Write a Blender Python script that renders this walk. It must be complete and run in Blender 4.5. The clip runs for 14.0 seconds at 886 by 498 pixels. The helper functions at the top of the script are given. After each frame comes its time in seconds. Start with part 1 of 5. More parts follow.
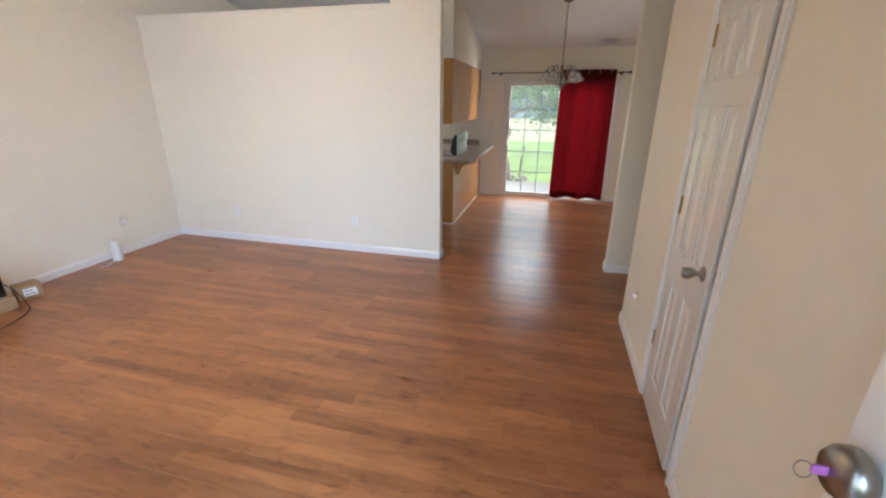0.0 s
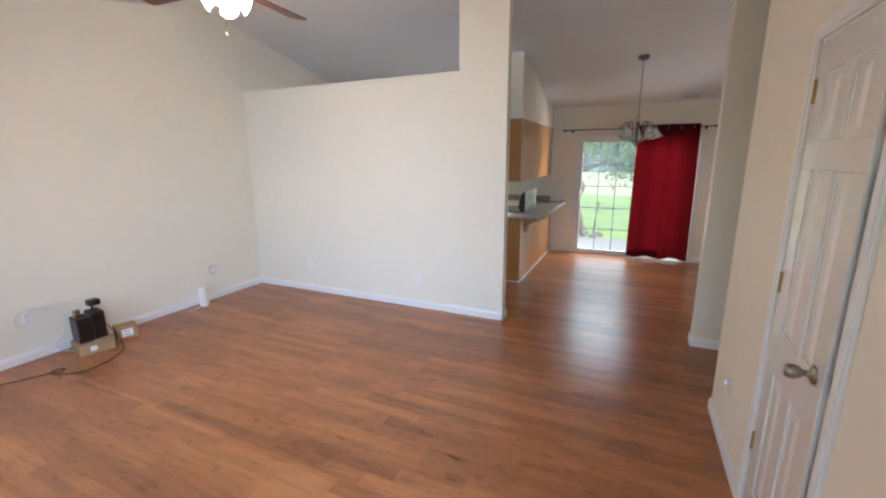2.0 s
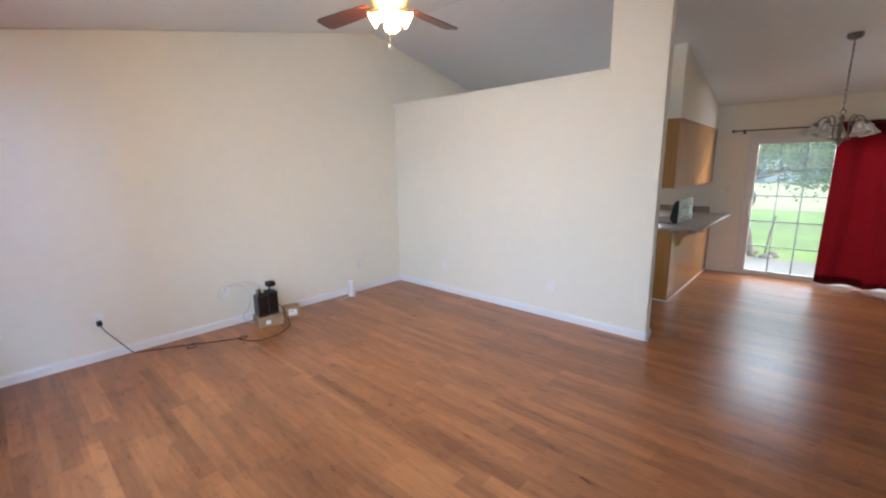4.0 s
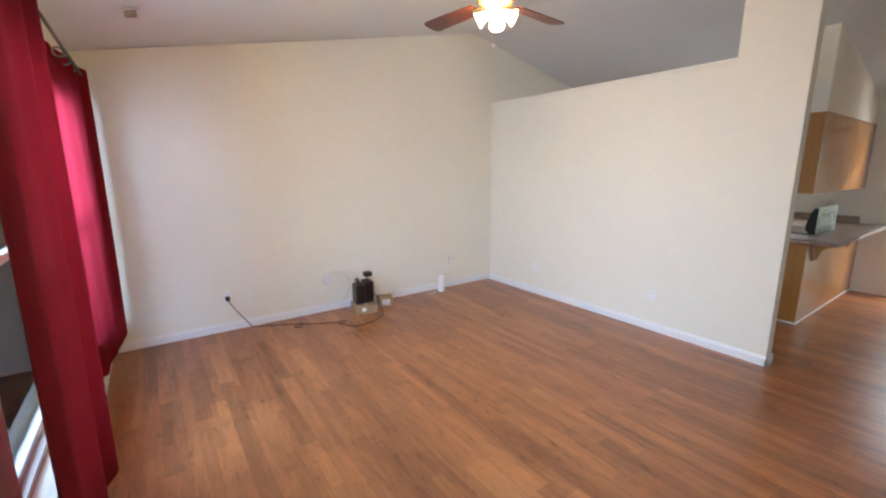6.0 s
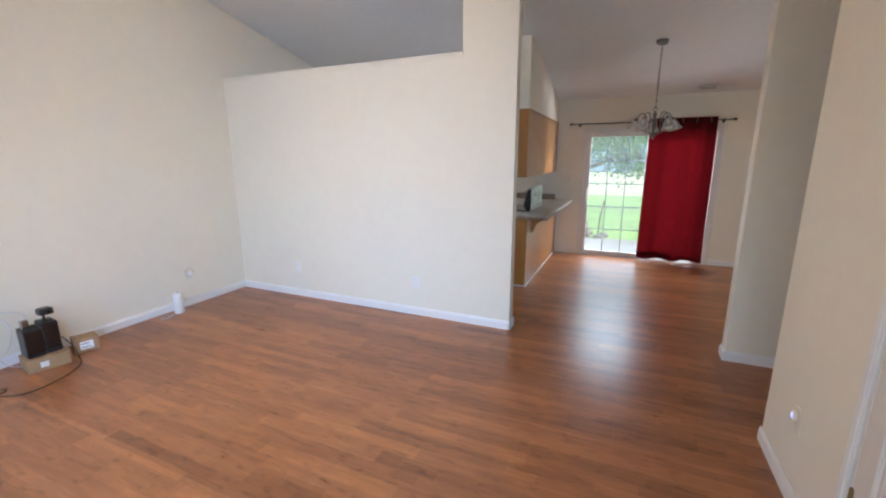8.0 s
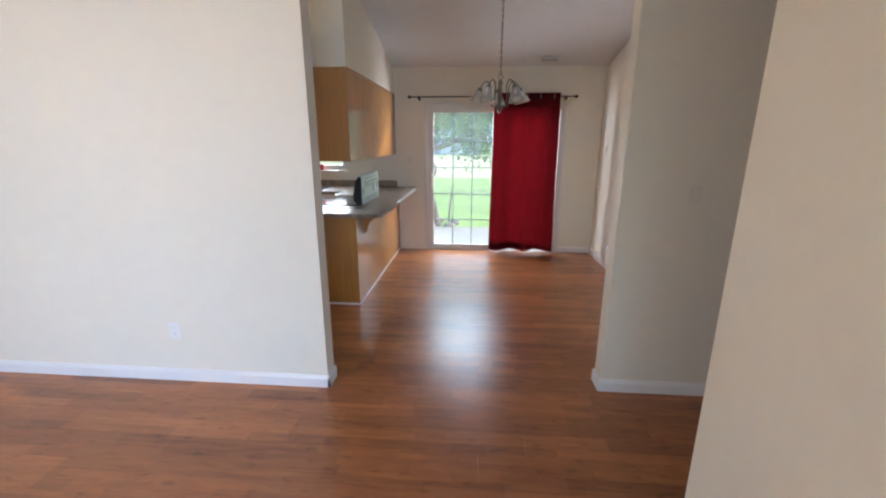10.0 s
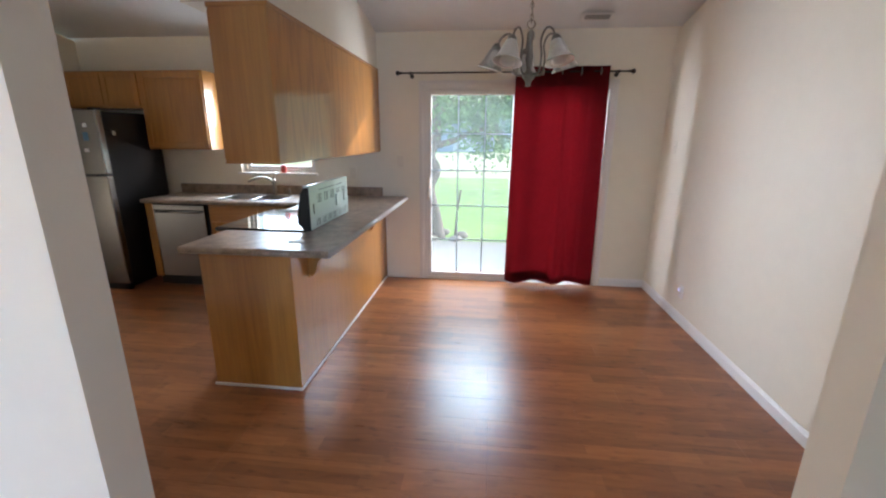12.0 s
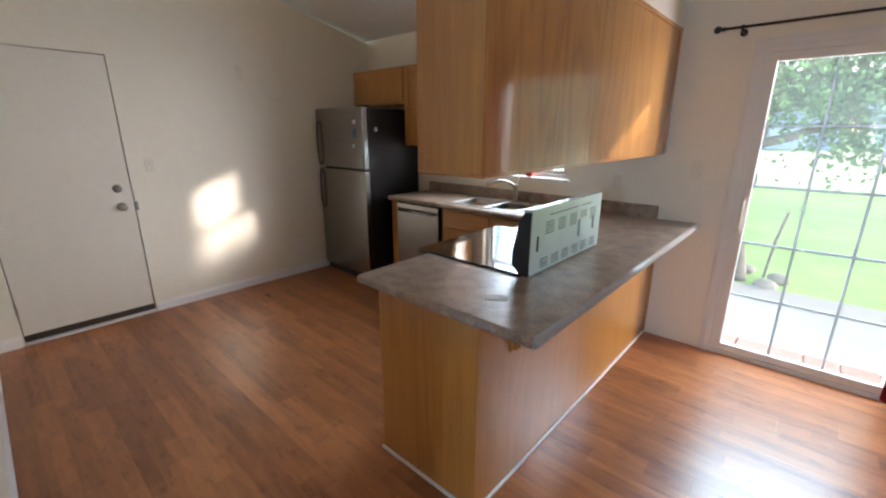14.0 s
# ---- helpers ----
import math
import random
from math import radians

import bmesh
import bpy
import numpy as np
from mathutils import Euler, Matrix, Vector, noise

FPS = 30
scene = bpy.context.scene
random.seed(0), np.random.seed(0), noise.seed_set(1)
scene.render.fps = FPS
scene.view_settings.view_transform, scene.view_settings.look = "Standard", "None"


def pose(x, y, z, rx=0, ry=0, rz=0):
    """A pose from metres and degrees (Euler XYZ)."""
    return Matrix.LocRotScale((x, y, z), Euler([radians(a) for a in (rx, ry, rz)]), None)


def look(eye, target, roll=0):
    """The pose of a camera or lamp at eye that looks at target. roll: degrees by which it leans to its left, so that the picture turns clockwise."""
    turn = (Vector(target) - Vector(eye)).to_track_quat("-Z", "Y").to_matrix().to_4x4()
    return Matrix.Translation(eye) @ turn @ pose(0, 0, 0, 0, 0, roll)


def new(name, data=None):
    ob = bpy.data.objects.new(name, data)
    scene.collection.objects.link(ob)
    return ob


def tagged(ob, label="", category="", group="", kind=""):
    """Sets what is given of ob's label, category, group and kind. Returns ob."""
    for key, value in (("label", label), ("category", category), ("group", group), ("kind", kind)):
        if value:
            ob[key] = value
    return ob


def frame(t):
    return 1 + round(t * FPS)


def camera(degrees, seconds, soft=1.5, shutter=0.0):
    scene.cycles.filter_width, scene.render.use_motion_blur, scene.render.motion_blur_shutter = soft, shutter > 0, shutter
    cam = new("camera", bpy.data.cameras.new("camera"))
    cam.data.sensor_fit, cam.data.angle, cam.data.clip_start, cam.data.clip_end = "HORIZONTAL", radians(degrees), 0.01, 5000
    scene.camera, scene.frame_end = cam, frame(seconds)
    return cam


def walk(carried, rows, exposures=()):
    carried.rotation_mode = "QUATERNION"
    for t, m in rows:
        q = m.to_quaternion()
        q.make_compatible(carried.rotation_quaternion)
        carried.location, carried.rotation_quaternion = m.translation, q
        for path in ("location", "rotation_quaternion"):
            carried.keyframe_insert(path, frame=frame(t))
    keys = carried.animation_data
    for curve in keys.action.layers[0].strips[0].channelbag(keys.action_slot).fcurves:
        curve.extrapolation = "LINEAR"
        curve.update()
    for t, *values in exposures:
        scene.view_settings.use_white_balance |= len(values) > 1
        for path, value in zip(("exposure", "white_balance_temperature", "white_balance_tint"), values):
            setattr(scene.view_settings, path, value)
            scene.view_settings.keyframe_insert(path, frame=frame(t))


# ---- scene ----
# ---- camera ----
cam = camera(94.0, 14.0, soft=2.2)
PATH = [
    (0, (-0.021, -0.195, 1.647), (-0.482, 1.632, 0.977), 0.5),
    (0.5, (0.058, -0.131, 1.662), (-0.588, 1.671, 1.084), 0.0),
    (1, (0.024, -0.077, 1.666), (-0.622, 1.745, 1.153), -0.1),
    (1.5, (0.011, -0.059, 1.704), (-0.689, 1.753, 1.228), -0.4),
    (2, (0.035, -0.045, 1.698), (-0.775, 1.731, 1.263), -0.4),
    (2.5, (0.04, -0.039, 1.7), (-0.907, 1.672, 1.279), -0.6),
    (3, (0.027, -0.023, 1.665), (-1.053, 1.611, 1.26), -0.5),
    (3.5, (0.018, -0.026, 1.687), (-1.189, 1.516, 1.28), -0.7),
    (4, (-0.028, -0.056, 1.634), (-1.353, 1.393, 1.253), -0.7),
    (4.2, (-0.022, -0.09, 1.635), (-1.395, 1.314, 1.257), -0.8),
    (4.9, (-0.031, -0.091, 1.635), (-1.555, 1.148, 1.254), -0.5),
    (5.6, (-0.041, -0.091, 1.634), (-1.650, 1.032, 1.252), -0.2),
    (6.3, (-0.05, -0.092, 1.634), (-1.631, 1.072, 1.249), 0.1),
    (6.5, (-0.036, -0.074, 1.615), (-1.586, 1.132, 1.235), -0.0),
    (7, (-0.038, 0.005, 1.611), (-1.448, 1.367, 1.217), 0.0),
    (7.5, (-0.102, 0.165, 1.644), (-1.272, 1.731, 1.222), 0.2),
    (8, (-0.184, 0.328, 1.615), (-0.977, 2.112, 1.182), -0.2),
    (8.5, (-0.168, 0.622, 1.596), (-0.668, 2.504, 1.139), 0.3),
    (9, (-0.148, 0.935, 1.6), (-0.476, 2.85, 1.126), 0.3),
    (9.2, (-0.163, 1.063, 1.597), (-0.437, 2.984, 1.114), 0.2),
    (11.3, (-0.194, 2.684, 1.517), (-0.303, 4.612, 0.994), 0.2),
    (11.5, (-0.178, 2.84, 1.522), (-0.31, 4.765, 0.998), 0.2),
    (12, (-0.182, 3.21, 1.52), (-0.389, 5.13, 0.999), 0.4),
    (12.5, (-0.194, 3.542, 1.526), (-0.579, 5.441, 1.031), 0.4),
    (13, (-0.217, 3.848, 1.532), (-0.946, 5.637, 1.014), 0.7),
    (13.5, (-0.333, 4.081, 1.505), (-1.367, 5.707, 0.969), 0.7),
    (14, (-0.481, 4.263, 1.53), (-1.764, 5.695, 0.979), 0.1),
]
EXPOSURE = 2.6
walk(cam, [(t, look(eye, target, roll)) for t, eye, target, roll in PATH],
     [(0.0, EXPOSURE - 0.03, 6700, 17), (2.5, EXPOSURE - 0.05, 6300, 17), (4.2, EXPOSURE - 0.08, 6400, 17), (6.5, EXPOSURE, 6650, 17), (8.0, EXPOSURE + 0.02, 6150, 17), (9.2, EXPOSURE + 0.02, 6100, 17),
      (11.3, EXPOSURE + 0.12, 6250, 17), (12.0, EXPOSURE + 0.18, 6050, 17), (12.7, EXPOSURE + 0.46, 5850, 17), (14.0, EXPOSURE + 0.28, 6250, 17)])

# ---- plan (metres) ----
XW, XE, XD, XH = -4.583, 0.645, 1.48, 3.6      # west wall, closet wall, dining wall, hall end
YS, YN = -0.52, 7.545                          # front wall, back wall
YP0, YP1 = 3.964, 4.084                        # partition
XP, XL = -1.112, -1.603                        # partition's end, ledge's end
EAVE_S, EAVE, RIDGE, YR = 2.53, 2.475, 3.36, 3.60
SUN_DIR = Vector((-1.0, -0.87, -0.41)).normalized()


def roof(y):
    return RIDGE - ((RIDGE - EAVE) * (y - YR) / (YN - YR) if y > YR else (RIDGE - EAVE_S) * (YR - y) / (YR - YS))


# ---- world, sun, large lights ----
world = bpy.data.worlds.new("sky")
scene.world = world
world.use_nodes = True
wn = world.node_tree.nodes
sky = wn.new("ShaderNodeTexSky")
sky.sky_type, sky.sun_disc = "NISHITA", False
sky.sun_elevation = math.asin(-SUN_DIR.z)
sky.sun_rotation = math.atan2(-SUN_DIR.x, -SUN_DIR.y)
world.node_tree.links.new(sky.outputs[0], wn["Background"].inputs[0])
wn["Background"].inputs[1].default_value = 0.12


def lamp(name, kind, m, energy, colour, size=0.1, size_y=0.1, angle=1.8, spread=180):
    data = bpy.data.lights.new(name, kind)
    data.energy, data.color = energy, colour
    if kind == "AREA":
        data.shape, data.size, data.size_y = "RECTANGLE", size, size_y
        data.spread = radians(spread)
    if kind == "SUN":
        data.angle = radians(angle)
    ob = new(name, data)
    ob.matrix_world = m
    return ob


lamp("sun", "SUN", look((0, 0, 0), SUN_DIR), 2.0, (1.0, 0.9, 0.76), angle=3.0)
# daylight falling in through the front doorway and the front window
lamp("doorway_daylight", "AREA", look((0.45, -1.30, 1.75), (-4.2, 1.9, 0.0)), 26, (0.40, 0.65, 1.0), 1.2, 1.3, spread=125)
lamp("window_daylight", "AREA", look((-2.90, -1.05, 1.75), (-1.7, 4.0, 0.4)), 21, (0.49, 0.72, 1.0), 2.2, 1.3, spread=150)
# unseen lamp added outdoors, throwing a soft glow on the kitchen's west wall
lamp("kitchen_glow_lamp", "AREA", look((-1.65, 8.6, 2.0), (-4.55, 5.9, 0.8)), 6.5, (0.95, 0.96, 0.95), 0.7, 0.9, spread=130)
lamp("kitchen_window_sky", "AREA", look((-2.44, YN + 0.16, 1.6), (-2.44, 4.0, 0.9)), 2.2, (0.80, 0.92, 1.0), 0.72, 0.8)
# unseen lamps added in the yard, brightening the dining wall and oak cabinet
lamp("fill_lamp_west", "AREA", look((-1.95, 9.0, 1.1), (1.48, 5.6, 2.3)), 24, (0.90, 0.95, 1.0), 1.6, 2.3, spread=140)
lamp("fill_lamp_east", "AREA", look((2.2, 9.0, 1.2), (-2.4, 6.6, 2.0)), 28, (0.90, 0.95, 1.0), 1.3, 2.2, spread=130)
# unseen lamp added over the patio, a stand-in sky lighting the room's floor
lamp("patio_fill_lamp", "AREA", look((-0.1, 9.3, 3.75), (-0.1, 6.0, 0.7)), 112, (0.70, 0.87, 1.0), 8.0, 3.0, spread=95)

# ---- materials ----
def mat(name, colour, rough=0.5, metal=0.0, vary=0.0, scale=4.0, bump=0.0, bscale=200.0, stretch=(1, 1, 1), spec=0.5, coat=0.0):
    """A surface with tone variation at two scales and a fine relief."""
    m = bpy.data.materials.new(name)
    m.use_nodes = True
    n, l = m.node_tree.nodes, m.node_tree.links
    b = n["Principled BSDF"]
    b.inputs["Base Color"].default_value = (*colour, 1)
    b.inputs["Roughness"].default_value, b.inputs["Metallic"].default_value = rough, metal
    b.inputs["Specular IOR Level"].default_value = spec
    b.inputs["Coat Weight"].default_value = coat
    b.inputs["Coat Roughness"].default_value = 0.12
    co = n.new("ShaderNodeTexCoord")
    mp = n.new("ShaderNodeMapping")
    mp.inputs["Scale"].default_value = stretch
    l.new(co.outputs["Object"], mp.inputs[0])
    if vary:
        big, small = n.new("ShaderNodeTexNoise"), n.new("ShaderNodeTexNoise")
        big.inputs["Scale"].default_value, small.inputs["Scale"].default_value = scale, scale * 9
        small.inputs["Detail"].default_value = 6
        add = n.new("ShaderNodeMath")
        add.operation = "ADD"
        ramp = n.new("ShaderNodeMapRange")
        ramp.inputs["From Min"].default_value, ramp.inputs["From Max"].default_value = 0.6, 1.4
        ramp.inputs["To Min"].default_value, ramp.inputs["To Max"].default_value = 1 - vary, 1 + vary
        mix = n.new("ShaderNodeVectorMath")
        mix.operation = "SCALE"
        mix.inputs[0].default_value = colour
        for t in (big, small):
            l.new(mp.outputs[0], t.inputs["Vector"])
        l.new(big.outputs[0], add.inputs[0])
        l.new(small.outputs[0], add.inputs[1])
        l.new(add.outputs[0], ramp.inputs[0])
        l.new(ramp.outputs[0], mix.inputs["Scale"])
        l.new(mix.outputs[0], b.inputs["Base Color"])
    if bump:
        t, bp = n.new("ShaderNodeTexNoise"), n.new("ShaderNodeBump")
        t.inputs["Scale"].default_value = bscale
        t.inputs["Detail"].default_value = 3
        bp.inputs["Strength"].default_value, bp.inputs["Distance"].default_value = bump, 0.004
        l.new(mp.outputs[0], t.inputs["Vector"])
        l.new(t.outputs[0], bp.inputs["Height"])
        l.new(bp.outputs[0], b.inputs["Normal"])
    return m


def oak_material(name, light, dark, axis, figure=0.22, gloss=0.16):
    """Varnished oak: cathedral grain and fine pores running along one axis."""
    m = bpy.data.materials.new(name)
    m.use_nodes = True
    n, l = m.node_tree.nodes, m.node_tree.links
    b = n["Principled BSDF"]
    b.inputs["Roughness"].default_value = 0.3
    b.inputs["Coat Weight"].default_value, b.inputs["Coat Roughness"].default_value = 0.9, gloss
    co, mp, mp2 = n.new("ShaderNodeTexCoord"), n.new("ShaderNodeMapping"), n.new("ShaderNodeMapping")
    s = [5.0, 5.0, 5.0]
    s[axis] = 0.55
    mp.inputs["Scale"].default_value = s
    f = [70.0, 70.0, 70.0]
    f[axis] = 2.5
    mp2.inputs["Scale"].default_value = f
    low, fine, ramp = n.new("ShaderNodeTexNoise"), n.new("ShaderNodeTexNoise"), n.new("ShaderNodeValToRGB")
    low.inputs["Scale"].default_value, low.inputs["Distortion"].default_value = 0.9, 0.6
    fine.inputs["Scale"].default_value, fine.inputs["Detail"].default_value = 1.0, 5
    rings = n.new("ShaderNodeMath")
    rings.operation = "MULTIPLY"
    rings.inputs[1].default_value = 14.0
    fr = n.new("ShaderNodeMath")
    fr.operation = "PINGPONG"
    fr.inputs[1].default_value = 1.0
    add = n.new("ShaderNodeMath")
    add.operation = "MULTIPLY_ADD"
    add.inputs[1].default_value = figure
    l.new(co.outputs["Object"], mp.inputs[0])
    l.new(co.outputs["Object"], mp2.inputs[0])
    l.new(mp.outputs[0], low.inputs["Vector"])
    l.new(mp2.outputs[0], fine.inputs["Vector"])
    l.new(low.outputs[0], rings.inputs[0])
    l.new(rings.outputs[0], fr.inputs[0])
    l.new(fr.outputs[0], add.inputs[0])
    l.new(fine.outputs[0], add.inputs[2])
    l.new(add.outputs[0], ramp.inputs[0])
    ramp.color_ramp.elements[0].position, ramp.color_ramp.elements[1].position = 0.12, 1.0
    ramp.color_ramp.elements[0].color, ramp.color_ramp.elements[1].color = (*dark, 1), (*light, 1)
    l.new(ramp.outputs[0], b.inputs["Base Color"])
    bp = n.new("ShaderNodeBump")
    bp.inputs["Strength"].default_value, bp.inputs["Distance"].default_value = 0.15, 0.002
    l.new(fine.outputs[0], bp.inputs["Height"])
    l.new(bp.outputs[0], b.inputs["Normal"])
    return m


def floor_material():
    """Printed laminate: short staves of changing tone along x, with grain, knots and a satin sheen."""
    m = bpy.data.materials.new("cherry_laminate")
    m.use_nodes = True
    n, l = m.node_tree.nodes, m.node_tree.links
    b = n["Principled BSDF"]

    def math_node(op, a, c=None, value=None):
        k = n.new("ShaderNodeMath")
        k.operation = op
        l.new(a, k.inputs[0])
        if c is not None:
            l.new(c, k.inputs[1])
        elif value is not None:
            k.inputs[1].default_value = value
        return k.outputs[0]

    geo = n.new("ShaderNodeNewGeometry")
    sep = n.new("ShaderNodeSeparateXYZ")
    l.new(geo.outputs["Position"], sep.inputs[0])

    def staves(width, length, seed):
        row = math_node("FLOOR", math_node("DIVIDE", sep.outputs[1], value=width))
        shift = n.new("ShaderNodeTexWhiteNoise")
        shift.noise_dimensions = "1D"
        l.new(math_node("ADD", row, value=seed), shift.inputs["W"])
        u = math_node("DIVIDE", math_node("ADD", sep.outputs[0], math_node("MULTIPLY", shift.outputs[0], value=9.0)), value=length)
        comb = n.new("ShaderNodeCombineXYZ")
        l.new(math_node("FLOOR", u), comb.inputs[0])
        l.new(row, comb.inputs[1])
        comb.inputs[2].default_value = seed
        tone = n.new("ShaderNodeTexWhiteNoise")
        l.new(comb.outputs[0], tone.inputs["Vector"])
        return tone.outputs[0]

    tone = math_node("ADD", math_node("MULTIPLY", staves(0.0975, 0.86, 3.3), value=0.5), math_node("MULTIPLY", staves(0.065, 0.55, 8.1), value=0.35))
    mp = n.new("ShaderNodeMapping")
    mp.inputs["Scale"].default_value = (2.6, 15.0, 1.0)
    l.new(geo.outputs["Position"], mp.inputs[0])
    grain = n.new("ShaderNodeTexNoise")
    grain.inputs["Scale"].default_value, grain.inputs["Detail"].default_value, grain.inputs["Distortion"].default_value = 1.6, 7, 0.8
    l.new(mp.outputs[0], grain.inputs["Vector"])
    mp2 = n.new("ShaderNodeMapping")
    mp2.inputs["Scale"].default_value = (9.0, 26.0, 1.0)
    l.new(geo.outputs["Position"], mp2.inputs[0])
    fleck = n.new("ShaderNodeTexNoise")
    fleck.inputs["Scale"].default_value, fleck.inputs["Detail"].default_value = 1.0, 3
    l.new(mp2.outputs[0], fleck.inputs["Vector"])
    knot = n.new("ShaderNodeMapRange")
    knot.inputs["From Min"].default_value, knot.inputs["From Max"].default_value = 0.58, 0.70
    l.new(fleck.outputs[0], knot.inputs[0])
    info = n.new("ShaderNodeObjectInfo")
    total = math_node("ADD", math_node("MULTIPLY", tone, value=0.54), math_node("MULTIPLY", grain.outputs[0], value=0.54))
    total = math_node("ADD", total, math_node("MULTIPLY", info.outputs["Random"], value=0.12))
    total = math_node("SUBTRACT", total, math_node("MULTIPLY", knot.outputs[0], value=0.20))
    ramp = n.new("ShaderNodeValToRGB")
    e = ramp.color_ramp.elements
    e[0].position, e[0].color = 0.16, (0.140, 0.047, 0.017, 1)
    e[1].position, e[1].color = 0.86, (0.482, 0.189, 0.065, 1)
    mid = e.new(0.50)
    mid.color = (0.300, 0.107, 0.037, 1)
    l.new(total, ramp.inputs[0])
    l.new(ramp.outputs[0], b.inputs["Base Color"])
    b.inputs["Specular IOR Level"].default_value = 0.68
    sheen = n.new("ShaderNodeMapRange")
    sheen.inputs["To Min"].default_value, sheen.inputs["To Max"].default_value = 0.25, 0.34
    l.new(grain.outputs[0], sheen.inputs[0])
    l.new(sheen.outputs[0], b.inputs["Roughness"])
    bp = n.new("ShaderNodeBump")
    bp.inputs["Strength"].default_value, bp.inputs["Distance"].default_value = 0.008, 0.002
    l.new(grain.outputs[0], bp.inputs["Height"])
    l.new(bp.outputs[0], b.inputs["Normal"])
    return m


def glass_material(name, tint=(0.96, 0.985, 0.97), film=0.0):
    m = bpy.data.materials.new(name)
    m.use_nodes = True
    n, l = m.node_tree.nodes, m.node_tree.links
    n.remove(n["Principled BSDF"])
    tr, gl, mix, fr = n.new("ShaderNodeBsdfTransparent"), n.new("ShaderNodeBsdfGlossy"), n.new("ShaderNodeMixShader"), n.new("ShaderNodeFresnel")
    tr.inputs[0].default_value = (*tint, 1)
    gl.inputs["Roughness"].default_value = 0.01
    fr.inputs[0].default_value = 1.2
    l.new(fr.outputs[0], mix.inputs[0])
    l.new(tr.outputs[0], mix.inputs[1])
    l.new(gl.outputs[0], mix.inputs[2])
    if film:                                    # haze over the bright yard is put into the pane as a white film
        haze, veil = n.new("ShaderNodeBsdfTranslucent"), n.new("ShaderNodeMixShader")
        haze.inputs[0].default_value = (0.85, 0.9, 0.9, 1)
        spots, amount = n.new("ShaderNodeTexNoise"), n.new("ShaderNodeMapRange")
        spots.inputs["Scale"].default_value, spots.inputs["Detail"].default_value = 3.0, 4
        amount.inputs["To Min"].default_value, amount.inputs["To Max"].default_value = film * 0.7, film * 1.3
        l.new(spots.outputs[0], amount.inputs[0])
        l.new(amount.outputs[0], veil.inputs[0])
        l.new(mix.outputs[0], veil.inputs[1])
        l.new(haze.outputs[0], veil.inputs[2])
        mix = veil
    l.new(mix.outputs[0], n["Material Output"].inputs[0])
    return m


def cloth_material(name, colour, through_colour, amount):
    """Woven cloth that lets some light through."""
    m = mat(name, colour, 0.85, 0, 0.12, 6, 0.25, 900, spec=0.2)
    n, l = m.node_tree.nodes, m.node_tree.links
    tl, mix = n.new("ShaderNodeBsdfTranslucent"), n.new("ShaderNodeMixShader")
    tl.inputs[0].default_value = (*through_colour, 1)
    mix.inputs[0].default_value = amount
    l.new(n["Principled BSDF"].outputs[0], mix.inputs[1])
    l.new(tl.outputs[0], mix.inputs[2])
    l.new(mix.outputs[0], n["Material Output"].inputs[0])
    return m


def glow_material(name, colour, strength):
    m = mat(name, (0.9, 0.85, 0.75), 0.4)
    b = m.node_tree.nodes["Principled BSDF"]
    b.inputs["Emission Color"].default_value, b.inputs["Emission Strength"].default_value = (*colour, 1), strength
    return m


PAINT = mat("cream_wall_paint", (0.80, 0.75, 0.63), 0.55, 0, 0.025, 1.3, 0.10, 160)
CEIL = mat("white_ceiling_paint", (0.74, 0.74, 0.73), 0.8, 0, 0.03, 1.0, 0.3, 120)
TRIM = mat("white_trim_paint", (0.80, 0.79, 0.77), 0.32, 0, 0.02, 3.0, 0.05, 60)
DOORP = mat("white_door_paint", (0.78, 0.77, 0.73), 0.19, 0, 0.02, 3.0, 0.08, 90, coat=0.7)
FLOOR = floor_material()
SLAB = mat("floor_underlay", (0.10, 0.05, 0.03), 0.8, 0, 0.1, 5)
OAK_Z = oak_material("honey_oak_upright", (0.505, 0.225, 0.043), (0.340, 0.136, 0.026), 2)
OAK_Y = oak_material("honey_oak_along", (0.505, 0.225, 0.043), (0.340, 0.136, 0.026), 1)
OAK_FIG = oak_material("figured_oak_veneer", (0.515, 0.232, 0.045), (0.32, 0.124, 0.024), 2, 0.6, 0.075)
OAK_X = oak_material("honey_oak_across", (0.505, 0.225, 0.043), (0.340, 0.136, 0.026), 0)
COUNTER = mat("grey_stone_laminate", (0.31, 0.235, 0.175), 0.3, 0, 0.6, 14, 0.05, 200)
STEEL = mat("brushed_stainless_steel", (0.31, 0.305, 0.29), 0.27, 1, 0.08, 3, 0.06, 40, (1, 1, 60))
SINK = mat("satin_sink_steel", (0.62, 0.62, 0.62), 0.38, 1, 0.05, 5)
NICKEL = mat("brushed_nickel", (0.34, 0.315, 0.28), 0.3, 1, 0.08, 30)
BRASS = mat("worn_brass", (0.36, 0.26, 0.11), 0.42, 1, 0.2, 40)
PEWTER = mat("dark_pewter", (0.20, 0.185, 0.165), 0.36, 1, 0.12, 30)
BRONZE = mat("dark_bronze", (0.035, 0.028, 0.025), 0.4, 0.6, 0.2, 20)
BLACK = mat("black_plastic", (0.012, 0.012, 0.013), 0.35, 0, 0.1, 20, 0.1, 300)
GLOSS = mat("black_ceramic_glass", (0.006, 0.006, 0.007), 0.05, 0, 0.05, 10, coat=0.5)
DARK = mat("dark_gap", (0.02, 0.017, 0.014), 0.7, 0, 0.1, 10)
WEATHER = mat("brown_door_sweep", (0.05, 0.035, 0.025), 0.7, 0, 0.2, 10)
GALV = mat("pale_galvanised_sheet", (0.42, 0.51, 0.49), 0.35, 0.3, 0.06, 8)
PLASTIC = mat("white_plastic", (0.80, 0.79, 0.76), 0.35, 0, 0.02, 10)
